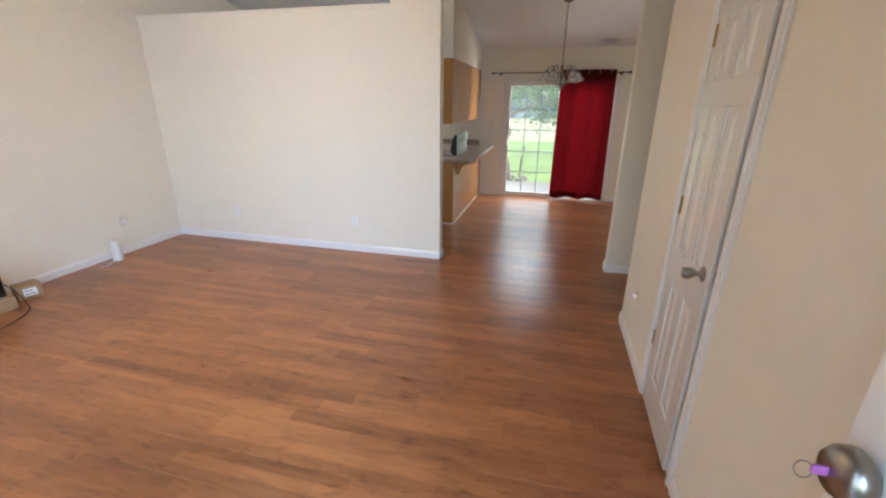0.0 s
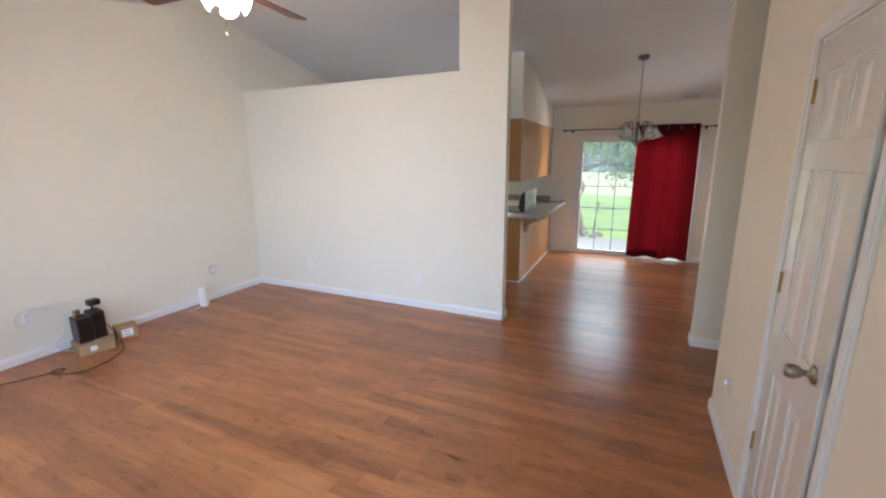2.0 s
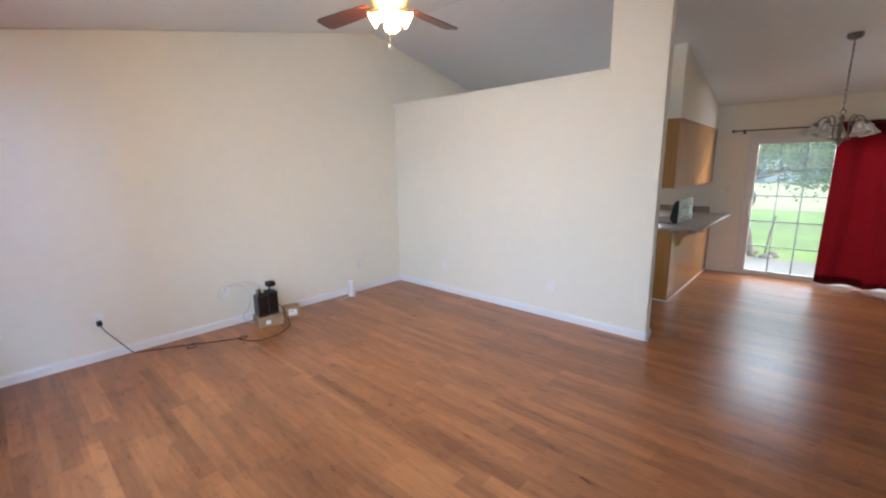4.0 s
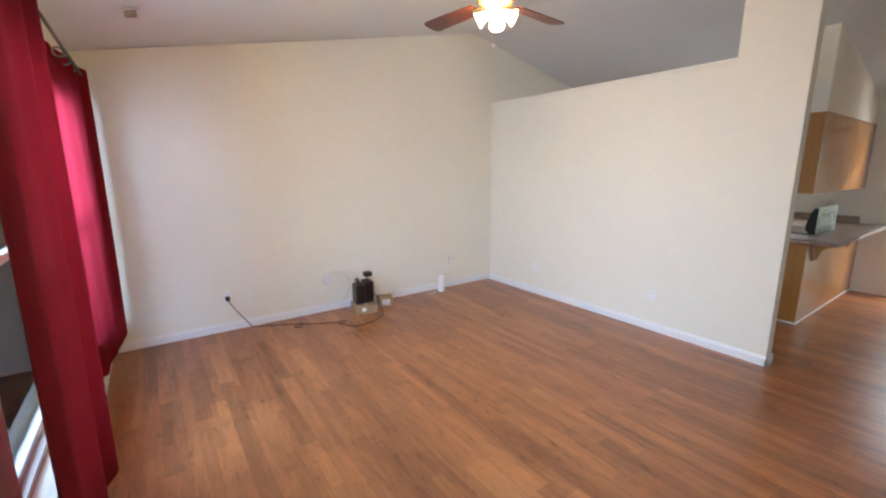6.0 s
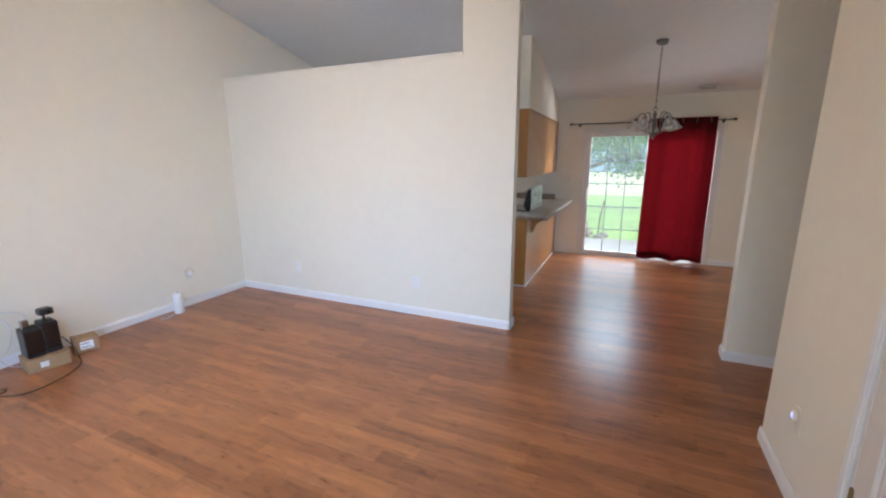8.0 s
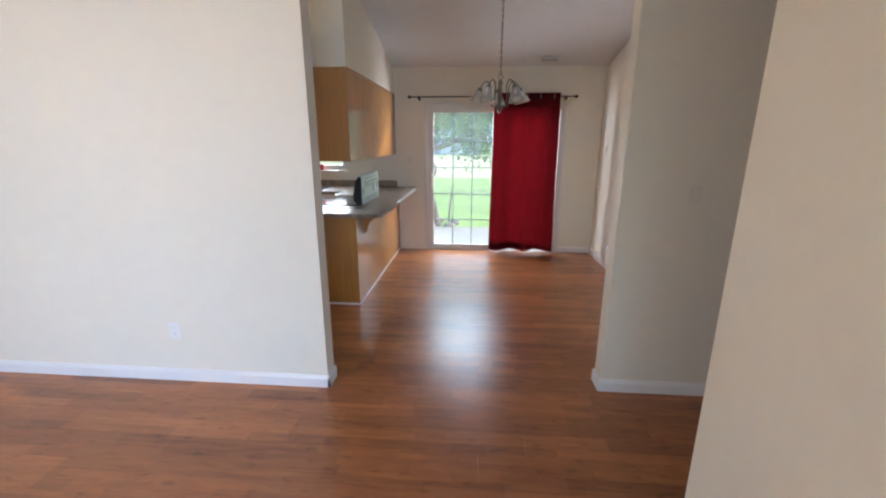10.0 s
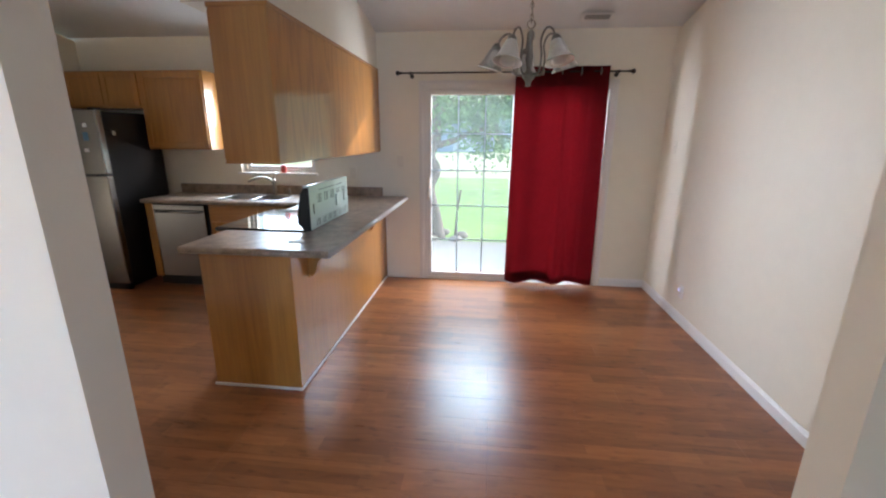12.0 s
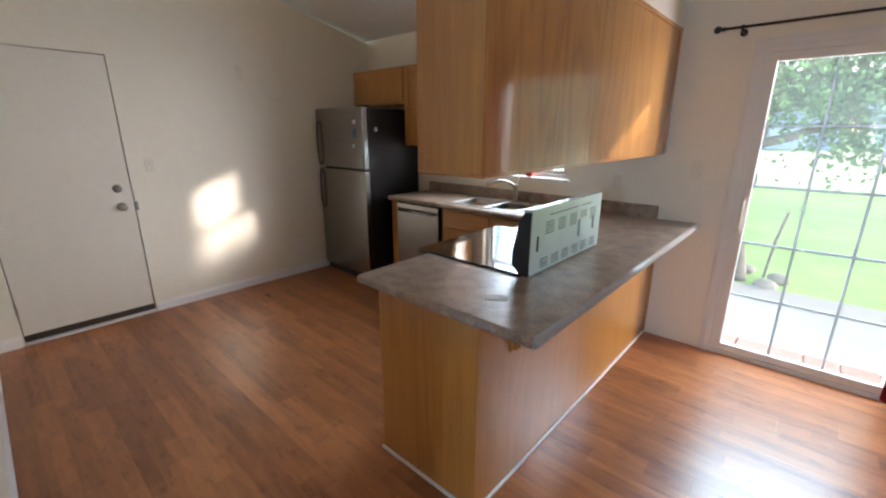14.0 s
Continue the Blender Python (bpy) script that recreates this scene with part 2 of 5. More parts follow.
GDOOR = mat("cream_door_paint", (0.74, 0.70, 0.61), 0.4, 0, 0.03, 2.0, 0.08, 90)
IVORY = mat("ivory_plastic", (0.74, 0.69, 0.58), 0.4, 0, 0.03, 10)
CARD = mat("brown_cardboard", (0.36, 0.23, 0.12), 0.85, 0, 0.12, 8, 0.2, 90)
PAPER = mat("white_paper_label", (0.8, 0.8, 0.78), 0.7, 0, 0.03, 9)
INK = mat("grey_print", (0.12, 0.12, 0.14), 0.7, 0, 0.05, 9)
VIOLET = mat("violet_key_cover", (0.42, 0.12, 0.35), 0.45, 0, 0.05, 20)
# one red cloth, its front copies coloured brighter for the window light
REDCLOTH = cloth_material("crimson_curtain_cloth", (0.135, 0.006, 0.010), (0.58, 0.020, 0.032), 0.05)
BACKLIT_CLOTH = cloth_material("backlit_red_curtain_cloth", (0.22, 0.009, 0.016), (0.92, 0.07, 0.13), 0.36)
LIT_CLOTH = cloth_material("lit_red_curtain_cloth", (0.20, 0.008, 0.014), (0.80, 0.035, 0.06), 0.07)
LEAK_STRIP = mat("white_leak_strip", (0.75, 0.74, 0.72), 0.8, 0, 0.04, 20)
BLADE = mat("dark_cherry_blade", (0.085, 0.022, 0.014), 0.35, 0, 0.25, 3, 0.1, 60, (1, 12, 1))
GLOW = glow_material("lit_glass_shade", (1.0, 0.72, 0.36), 26.5)
FROST = mat("frosted_alabaster_glass", (0.56, 0.55, 0.50), 0.28, 0, 0.22, 14, spec=0.6)
FROST.node_tree.nodes["Principled BSDF"].inputs["Transmission Weight"].default_value = 0.45
PANE = glass_material("window_glass")
HAZED = glass_material("hazed_door_glass", film=0.016)
MUNTIN = mat("grey_muntin_bar", (0.36, 0.38, 0.39), 0.4, 0, 0.03, 10)
VINYL = mat("white_vinyl_frame", (0.74, 0.715, 0.67), 0.35, 0, 0.02, 6)
GRASS = mat("lawn_grass", (0.115, 0.235, 0.030), 0.9, 0, 0.4, 0.35, 0.8, 12)
# far lawn, its sunlight put into a paler grass colour
SUNGRASS = mat("pale_sunlit_grass", (0.30, 0.32, 0.16), 0.9, 0, 0.25, 0.25, 0.6, 10)
CONCRETE = mat("patio_concrete", (0.155, 0.15, 0.145), 0.9, 0, 0.16, 1.5, 0.4, 60)
BRICK = mat("red_paver_brick", (0.24, 0.075, 0.05), 0.85, 0, 0.3, 12, 0.4, 80)
BARK = mat("grey_bark", (0.075, 0.062, 0.052), 0.9, 0, 0.4, 8, 1.0, 30, (1, 1, 0.3))
LEAF = cloth_material("sunlit_green_leaf", (0.06, 0.115, 0.045), (0.15, 0.26, 0.085), 0.38)
LEAF_FAR = mat("far_green_leaf", (0.08, 0.14, 0.06), 0.6, 0, 0.4, 0.3)
SIDING = mat("pale_siding", (0.50, 0.52, 0.55), 0.7, 0, 0.06, 0.6)
SHED = mat("blue_grey_shed_wall", (0.26, 0.31, 0.38), 0.6, 0, 0.1, 0.5)
SHINGLE = mat("grey_roof_shingle", (0.16, 0.16, 0.17), 0.9, 0, 0.2, 2)
ROCK = mat("grey_root_lump", (0.13, 0.12, 0.105), 0.9, 0, 0.3, 6, 0.6, 25)


# ---- builders ----
ROOT = {}


def thing(name, label, category, at=(0, 0, 0), rz=0.0, group="", kind=""):
    ob = new(name)
    ob.empty_display_size = 0.1
    ob.matrix_world = pose(*at, 0, 0, rz)
    ROOT[ob] = pose(*at, 0, 0, rz)
    return tagged(ob, label, category, group, kind)


def part(name, bm, material, parent, label="", smooth=False, local=False, kind=""):
    """Links a bmesh as one mesh under a thing or a part; its points are in world metres unless local."""
    if not local and parent in ROOT:
        bm.transform(ROOT[parent].inverted())
    bmesh.ops.recalc_face_normals(bm, faces=bm.faces)
    data = bpy.data.meshes.new(name)
    bm.to_mesh(data)
    bm.free()
    data.materials.append(material)
    if smooth:
        for p in data.polygons:
            p.use_smooth = True
    ob = new(name, data)
    if parent is not None:
        ob.parent = parent
        ROOT[ob] = ROOT.get(parent, Matrix.Identity(4))
    return tagged(ob, label, kind=kind)


def structure(name, bm, material, label, category=""):
    ob = part(name, bm, material, None)
    ROOT[ob] = Matrix.Identity(4)
    return tagged(ob, label, category, kind="structure")


def box(lo, hi, bevel=0.0, bm=None, seg=2):
    b = bmesh.new()
    bmesh.ops.create_cube(b, size=1)
    for v in b.verts:
        v.co = [(lo[i] + hi[i]) / 2 + v.co[i] * (hi[i] - lo[i]) for i in range(3)]
    if bevel:
        bmesh.ops.bevel(b, geom=b.edges[:], offset=bevel, segments=seg, affect="EDGES", profile=0.5)
    return join(bm, b)


def join(bm, b):
    if bm is None:
        return b
    data = bpy.data.meshes.new("tmp")
    b.to_mesh(data)
    b.free()
    bm.from_mesh(data)
    bpy.data.meshes.remove(data)
    return bm


def lathe(profile, at, axis="z", seg=24, bm=None):
    """A turned shape: (radius, height) pairs round an axis through at."""
    b = bmesh.new()
    rings = []
    for r, h in profile:
        ring = []
        for k in range(seg):
            a = 2 * math.pi * k / seg
            p = (r * math.cos(a), r * math.sin(a), h)
            p = {"z": p, "x": (h, p[0], p[1]), "y": (p[0], h, p[1]), "-x": (-h, p[0], p[1]), "-y": (p[0], -h, p[1])}[axis]
            ring.append(b.verts.new(Vector(at) + Vector(p)))
        rings.append(ring)
    for a, c in zip(rings, rings[1:]):
        for k in range(seg):
            b.faces.new((a[k], a[(k + 1) % seg], c[(k + 1) % seg], c[k]))
    for ring in (rings[0], rings[-1]):
        b.faces.new(ring)
    return join(bm, b)


def smooth_line(points, steps=8):
    """A Catmull-Rom line through the points."""
    p = [Vector(q) for q in points]
    p = [2 * p[0] - p[1]] + p + [2 * p[-1] - p[-2]]
    out = []
    for a, b, c, d in zip(p, p[1:], p[2:], p[3:]):
        for k in range(steps):
            t = k / steps
            out.append(0.5 * (2 * b + (c - a) * t + (2 * a - 5 * b + 4 * c - d) * t * t + (3 * b - a - 3 * c + d) * t ** 3))
    return out + [p[-2]]


def tube(points, radius, seg=8, bm=None, end_radius=None):
    b = bmesh.new()
    rings, side = [], None
    n = len(points)
    for i, p in enumerate(points):
        p = Vector(p)
        d = (Vector(points[min(i + 1, n - 1)]) - Vector(points[max(i - 1, 0)])).normalized()
        if side is None:
            side = d.orthogonal().normalized()
        side = (side - d * side.dot(d)).normalized()
        up = d.cross(side)
        r = radius if end_radius is None else radius + (end_radius - radius) * i / (n - 1)
        rings.append([b.verts.new(p + r * (math.cos(2 * math.pi * k / seg) * side + math.sin(2 * math.pi * k / seg) * up)) for k in range(seg)])
    for a, c in zip(rings, rings[1:]):
        for k in range(seg):
            b.faces.new((a[k], a[(k + 1) % seg], c[(k + 1) % seg], c[k]))
    b.faces.new(rings[0])
    b.faces.new(rings[-1])
    return join(bm, b)


def prism(outline, axis, lo, hi, bm=None):
    """A flat outline of (u, v) pairs pushed along an axis from lo to hi."""
    b = bmesh.new()
    def at(u, v, w):
        return {"x": (w, u, v), "y": (u, w, v), "z": (u, v, w)}[axis]
    a = [b.verts.new(at(u, v, lo)) for u, v in outline]
    c = [b.verts.new(at(u, v, hi)) for u, v in outline]
    n = len(outline)
    for k in range(n):
        b.faces.new((a[k], a[(k + 1) % n], c[(k + 1) % n], c[k]))
    b.faces.new(a)
    b.faces.new(c)
    return join(bm, b)


def cells(xs, ys, gone, z0, z1):
    """One connected slab over a grid of cells; gone: the (i, j) cells left out."""
    bm = bmesh.new()
    vert = {}

    def v(i, j, z):
        if (i, j, z) not in vert:
            vert[i, j, z] = bm.verts.new((xs[i], ys[j], z))
        return vert[i, j, z]

    there = {(i, j) for i in range(len(xs) - 1) for j in range(len(ys) - 1)} - set(gone)
    for i, j in there:
        for z in (z0, z1):
            bm.faces.new((v(i, j, z), v(i + 1, j, z), v(i + 1, j + 1, z), v(i, j + 1, z)))
        for di, dj, a, c in ((-1, 0, (i, j), (i, j + 1)), (1, 0, (i + 1, j), (i + 1, j + 1)), (0, -1, (i, j), (i + 1, j)), (0, 1, (i, j + 1), (i + 1, j + 1))):
            if (i + di, j + dj) not in there:
                bm.faces.new((v(*a, z0), v(*c, z0), v(*c, z1), v(*a, z1)))
    return bm


def walling(axis, lo, hi, u0, u1, top, holes=(), breaks=(), base=-0.1):
    """A wall with real openings. axis: the way it runs; lo, hi: its two faces; top: height at u; holes: (u0, u1, z0, z1)."""
    bm = bmesh.new()
    cuts = sorted({u0, u1, *breaks, *[h[0] for h in holes], *[h[1] for h in holes]})
    cuts = [c for c in cuts if u0 <= c <= u1]
    for a, c in zip(cuts, cuts[1:]):
        spans, z = [], base
        for h in sorted(holes, key=lambda q: q[2]):
            if h[0] <= a and h[1] >= c:
                spans.append((z, z, h[2], h[2]))
                z = h[3]
        spans.append((z, z, top(a), top(c)))
        for za, zc, ta, tc in spans:
            if max(ta - za, tc - zc) > 0.001:
                outline = [(a, za), (c, zc), (c, tc), (a, ta)]
                prism(outline, {"x": "y", "y": "x"}[axis], lo, hi, bm)
    return bm


# ---- structure ----
GD = (4.245, 5.075, 0.0, 2.07)                  # garage door opening on the west wall
CD = (1.470, 2.09, 0.0, 2.125)                  # closet door opening
SL = (-0.855, 0.965, 0.0, 2.01)                 # sliding door opening
KW = (-2.875, -2.035, 1.140, 2.065)              # kitchen window opening
FW = (-4.10, -1.72, 0.45, 2.15)                 # front window opening
FD = (-0.45, 0.50, 0.0, 2.08)                   # front door opening
T = 0.14

structure("wall_west", walling("y", XW - T, XW, YS, YN, roof, [GD], [YR]), PAINT, "cream painted wall on the garage side", "wall")
structure("wall_south", walling("x", YS - T, YS, XW - T, XH + T, lambda u: EAVE_S + 0.03, [FW, FD]), PAINT, "cream painted front wall with a window and the entrance", "wall")
structure("wall_north", walling("x", YN, YN + T, XW - T, XH + T, lambda u: EAVE + 0.03, [KW, SL]), PAINT, "cream painted back wall with sliding door", "wall")
structure("wall_closet", walling("y", XE, XE + 0.115, YS, 3.005, roof, [CD]), PAINT, "cream painted wall round the closet", "wall")
structure("wall_hall_south", walling("x", 2.89, 3.005, XE + 0.115, XH, lambda u: roof(2.95)), PAINT, "cream painted wall of the hallway", "wall")
structure("wall_hall_north", walling("x", 4.068, 4.188, 0.642, XH, lambda u: roof(4.13)), PAINT, "cream painted stub wall beside the hallway", "wall")
structure("wall_hall_end", walling("y", XH, XH + T, YS, YN, roof, [], [YR]), PAINT, "cream painted wall closing the hallway", "wall")
structure("wall_dining", walling("y", XD, XD + 0.12, 4.188, YN, roof), PAINT, "cream painted side wall of the dining area", "wall")
structure("wall_partition", walling("x", YP0, YP1, XW, XP, lambda u: roof((YP0 + YP1) / 2), [(XW, XL, 2.495, 3.4)]), PAINT, "cream painted partition open above a high ledge", "wall")

bm = bmesh.new()
for y0, z0, y1, z1 in ((YS - T, EAVE_S - 0.02, YR, RIDGE), (YR, RIDGE, YN + T, EAVE)):
    prism([(y0, z0), (y1, z1), (y1, z1 + 0.1), (y0, z0 + 0.1)], "x", XW - T, XH + T, bm)
structure("ceiling", bm, CEIL, "white textured vaulted ceiling rising to a ridge", "ceiling")

# soffit over the hanging cabinet, following the ceiling
bm = prism([(5.40, 2.175), (YN, 2.175), (YN, EAVE + 0.02), (5.40, roof(5.40) + 0.02)], "x", -1.77, -1.322)
structure("soffit", bm, PAINT, "cream painted boxed soffit above the hanging cabinet", "soffit")

# ledge cap with a small moulding
bm = box((XW, YP0 - 0.020, 2.496), (XL + 0.012, YP1 + 0.020, 2.516), 0.004)
for y, d in ((YP0, -1), (YP1, 1)):
    prism([(y + d * 0.012, 2.496), (y, 2.496), (y, 2.470), (y + d * 0.005, 2.470)], "x", XW, XL, bm)
structure("trim_ledge", bm, PAINT, "cream painted cap along the partition ledge", "trim")

# ---- baseboards and casings ----
def skirting(x0, y0, x1, y1, nx, ny, height=0.085, depth=0.013):
    """A moulded board along a wall from one corner to the other, standing out along (nx, ny)."""
    prof = [(0, 0.001), (depth, 0.001), (depth, height - 0.022), (depth * 0.6, height - 0.010), (depth * 0.35, height), (0, height)]
    bm = bmesh.new()
    a = [bm.verts.new((x0 + nx * d, y0 + ny * d, z)) for d, z in prof]
    c = [bm.verts.new((x1 + nx * d, y1 + ny * d, z)) for d, z in prof]
    for k in range(len(prof)):
        j = (k + 1) % len(prof)
        bm.faces.new((a[k], a[j], c[j], c[k]))
    bm.faces.new(a)
    bm.faces.new(c)
    return structure("baseboard", bm, TRIM, "white painted wooden baseboard along the wall", "baseboard")


D = 0.013
skirting(XW, YS, XW, YP0, 1, 0)
skirting(XW, YP0, XP + D, YP0, 0, -1)
skirting(XP, YP0 - D, XP, YP1 + D, 1, 0)
skirting(XW, YP1, XP + D, YP1, 0, 1)
skirting(XW, YP1, XW, GD[0] - 0.012, 1, 0)
skirting(XW, GD[1] + 0.012, XW, 6.80, 1, 0)
skirting(XW, YS, FD[0] - 0.06, YS, 0, 1)
skirting(XE, YS, XE, CD[0] - 0.062, -1, 0)
skirting(XE, CD[1] + 0.062, XE, 3.005 + D, -1, 0)
skirting(XE, 3.005, XH, 3.005, 0, 1)
skirting(0.642, 4.068, XH, 4.068, 0, -1)
skirting(0.642, 4.068 - D, 0.642, 4.188 + D, -1, 0)
skirting(0.642, 4.188, XD, 4.188, 0, 1)
skirting(XD, 4.188, XD, YN, -1, 0)
skirting(SL[1] + 0.06, YN, XD, YN, 0, -1)
skirting(XH, 3.005, XH, 4.068, -1, 0)


# ---- doors ----
def panel_leaf(width, height, thick):
    """A six-panel leaf in its own space: x along the width, y through it, z up."""
    stile, mid = 0.105, 0.09
    rows = [(0.20, 0.79), (0.955, 1.63), (1.735, height - 0.115)]
    cols = [(stile, (width - mid) / 2), ((width + mid) / 2, width - stile)]
    bm = box((0, 0.009, 0), (width, thick - 0.009, height))
    zs = [0] + [z for r in rows for z in r] + [height]
    for z0, z1 in zip(zs[::2], zs[1::2]):
        box((0, 0, z0), (width, thick, z1), 0.002, bm, 1)
    for x0, x1 in ((0, stile), (cols[0][1], cols[1][0]), (width - stile, width)):
        for z0, z1 in rows:
            box((x0, 0.0004, z0), (x1, thick - 0.0004, z1), 0, bm)
    for x0, x1 in cols:
        for z0, z1 in rows:
            for y0, y1 in ((0.009, 0.002), (thick - 0.009, thick - 0.002)):
                b = bmesh.new()
                e, f = 0.014, 0.045
                outer = [b.verts.new(p) for p in ((x0 + e, y0, z0 + e), (x1 - e, y0, z0 + e), (x1 - e, y0, z1 - e), (x0 + e, y0, z1 - e))]
                inner = [b.verts.new(p) for p in ((x0 + f, y1, z0 + f), (x1 - f, y1, z0 + f), (x1 - f, y1, z1 - f), (x0 + f, y1, z1 - f))]
                for k in range(4):
                    b.faces.new((outer[k], outer[(k + 1) % 4], inner[(k + 1) % 4], inner[k]))
                b.faces.new(inner)
                join(bm, b)
    return bm


def casing_run(axis, at, out, u0, u1, top, width=0.058, sides=(True, True)):
    """Moulded casing round an opening on a wall face. axis: the way the wall runs; out: +1 or -1 away from the face."""
    bm = bmesh.new()

    def piece(a0, a1, z0, z1):
        for d, inset in ((0.011, 0.0), (0.017, 0.014)):
            lo, hi = sorted((at, at + out * d))
            if a1 - a0 < z1 - z0:
                b0, b1, c0, c1 = a0 + inset, a1 - inset, z0, z1
            else:
                b0, b1, c0, c1 = a0, a1, z0 + inset, z1 - inset
            if axis == "y":
                box((lo, b0, c0), (hi, b1, c1), 0.002, bm, 1)
            else:
                box((b0, lo, c0), (b1, hi, c1), 0.002, bm, 1)

    if sides[0]:
        piece(u0 - width, u0, 0.001, top)
    if sides[1]:
        piece(u1, u1 + width, 0.001, top)
    piece(u0 - width, u1 + width, top, top + width)
    return bm


def knob(parent, at, out, material, name="door_knob", label="satin nickel round knob"):
    """A knob with rosette on a face; out: the axis it points along."""
    k = part(name, lathe([(0.0, 0.0), (0.031, 0.0), (0.033, 0.004), (0.026, 0.010), (0.013, 0.014), (0.012, 0.032), (0.019, 0.038), (0.0265, 0.050), (0.027, 0.062), (0.021, 0.072), (0.0, 0.074)], at, out, 24), material, parent, label, True)
    return k


# closet door, standing slightly ajar
door = structure("door_1", casing_run("y", XE, -1, CD[0], CD[1], CD[3]), TRIM, "white six-panel closet door standing slightly ajar", "door")
bm = box((XE + 0.002, CD[0], 0.001), (XE + 0.113, CD[0] + 0.036, CD[3]))
box((XE + 0.002, CD[1] - 0.014, 0.001), (XE + 0.113, CD[1], CD[3]), 0, bm)
box((XE + 0.002, CD[0] + 0.014, CD[3] - 0.014), (XE + 0.113, CD[1] - 0.014, CD[3]), 0, bm)
box((XE + 0.044, CD[0] + 0.036, 0.001), (XE + 0.080, CD[0] + 0.075, CD[3] - 0.014), 0.002, bm, 1)
part("jamb", bm, TRIM, door)
M = pose(XE - 0.004, CD[1] - 0.018, 0.012, 0, 0, -91.2)
W1 = CD[1] - CD[0] - 0.060
bm = panel_leaf(W1, CD[3] - 0.03, 0.035)
bm.transform(M)
leaf = part("leaf", bm, DOORP, door, "glossy white six-panel leaf")
for z in (0.40, 1.16, 1.92):
    bm = lathe([(0.0045, -0.045), (0.0045, 0.045)], (0.005, -0.004, z), "z", 10)
    box((0.0, -0.002, z - 0.045), (0.018, 0.0005, z + 0.045), 0, bm)
    bm.transform(M)
    part("hinge", bm, BRASS, leaf, "brass hinge")
bm = lathe([(0.0, 0.0), (0.031, 0.0), (0.033, 0.004), (0.026, 0.010), (0.012, 0.014), (0.011, 0.030), (0.018, 0.036), (0.025, 0.055), (0.023, 0.075), (0.016, 0.082), (0.0, 0.083)], (W1 - 0.068, 0.0, 0.98), "-y", 20)
bm.transform(M)
part("door_knob", bm, NICKEL, leaf, "dull nickel knob", True)
bm = box((XE + 0.0005, CD[0] + 0.008, 0.965), (XE + 0.0035, CD[0] + 0.0365, 1.035), 0.001)
box((XE - 0.001, CD[0] + 0.014, 0.985), (XE + 0.002, CD[0] + 0.030, 1.012), 0.001, bm)
part("strike_plate", bm, NICKEL, door, "nickel strike plate")
structure("wall_closet_inside", walling("y", 1.30, 1.36, 0.9, 2.6, lambda u: 2.44), PAINT, "cream painted back wall inside the closet", "wall")
for u in (0.9, 2.6):
    structure("wall_closet_side", walling("x", u - 0.05, u, XE + 0.115, 1.36, lambda v: 2.44), PAINT, "cream painted side wall inside the closet", "wall")
structure("ceiling_closet", box((XE + 0.115, 0.86, 2.44), (1.36, 2.60, 2.50)), CEIL, "white closet ceiling", "ceiling")

# entrance door, swung open beside the closet wall
door = structure("door_2", casing_run("x", YS, 1, FD[0], FD[1], FD[3]), TRIM, "white entrance door swung wide open", "door")
bm = box((FD[0], YS - T, 0.001), (FD[0] + 0.02, YS - 0.001, FD[3]))
box((FD[1] - 0.02, YS - T, 0.001), (FD[1], YS - 0.001, FD[3]), 0, bm)
box((FD[0] + 0.02, YS - T, FD[3] - 0.02), (FD[1] - 0.02, YS - 0.001, FD[3]), 0, bm)
box((FD[0] + 0.02, YS - T, 0.001), (FD[1] - 0.02, YS - 0.001, 0.02), 0.004, bm)
part("jamb", bm, TRIM, door)
M = pose(0.512, -0.475, 0.012, 0, 0, 90)
bm = panel_leaf(0.93, 2.04, 0.044)
bm.transform(M)
leaf = part("leaf", bm, TRIM, door, "white painted entrance leaf")
FK = (0.468, 0.388, 1.146)
part("door_knob", lathe([(0.0, 0.0), (0.015, 0.0), (0.015, 0.008), (0.034, 0.013), (0.042, 0.022), (0.041, 0.040), (0.032, 0.053), (0.010, 0.056), (0.0, 0.056)], FK, "-x", 28), NICKEL, leaf, "satin nickel drum knob", True)
for z in (0.25, 1.05, 1.85):
    part("hinge", lathe([(0.006, -0.05), (0.006, 0.05)], (0.505, -0.482, z), "z", 10), BRASS, leaf, "brass hinge")
key = thing("door_key", "violet covered key on a wire ring in the entrance knob", "key", (FK[0] - 0.056, FK[1], FK[2] - 0.01))
part("key_head", box((FK[0] - 0.077, FK[1] - 0.0035, FK[2] - 0.008), (FK[0] - 0.0555, FK[1] + 0.0035, FK[2] + 0.008), 0.003), VIOLET, key, "violet plastic cover")
ring = [(FK[0] - 0.086 + 0.012 * math.cos(a), FK[1] + 0.004 * math.sin(a), FK[2] - 0.004 + 0.012 * math.sin(a)) for a in np.linspace(0, 2 * math.pi, 25)]
part("key_ring", tube(ring, 0.0011, 6), NICKEL, key, "thin wire ring")

# garage door: a flat slab, flush with the wall
door = structure("door_3", box((XW - 0.055, GD[0] + 0.006, 0.075), (XW - 0.006, GD[1] - 0.006, GD[3] - 0.006), 0.002), GDOOR, "flat cream-white steel door to the garage, closed", "door")
# grey block behind the leaf stands in for the shade in its gap
bm = box((XW - T + 0.005, GD[0] + 0.0005, 0.001), (XW - 0.06, GD[1] - 0.0005, GD[3] - 0.0005))
part("gap_backing", bm, mat("grey_gap_backing", (0.20, 0.19, 0.17), 0.7, 0, 0.1, 10), door, "grey backing block giving the gap its shaded line")
part("door_sweep", box((XW - 0.056, GD[0] + 0.006, 0.022), (XW - 0.012, GD[1] - 0.006, 0.073), 0.003), WEATHER, door, "dark brown rubber sweep")
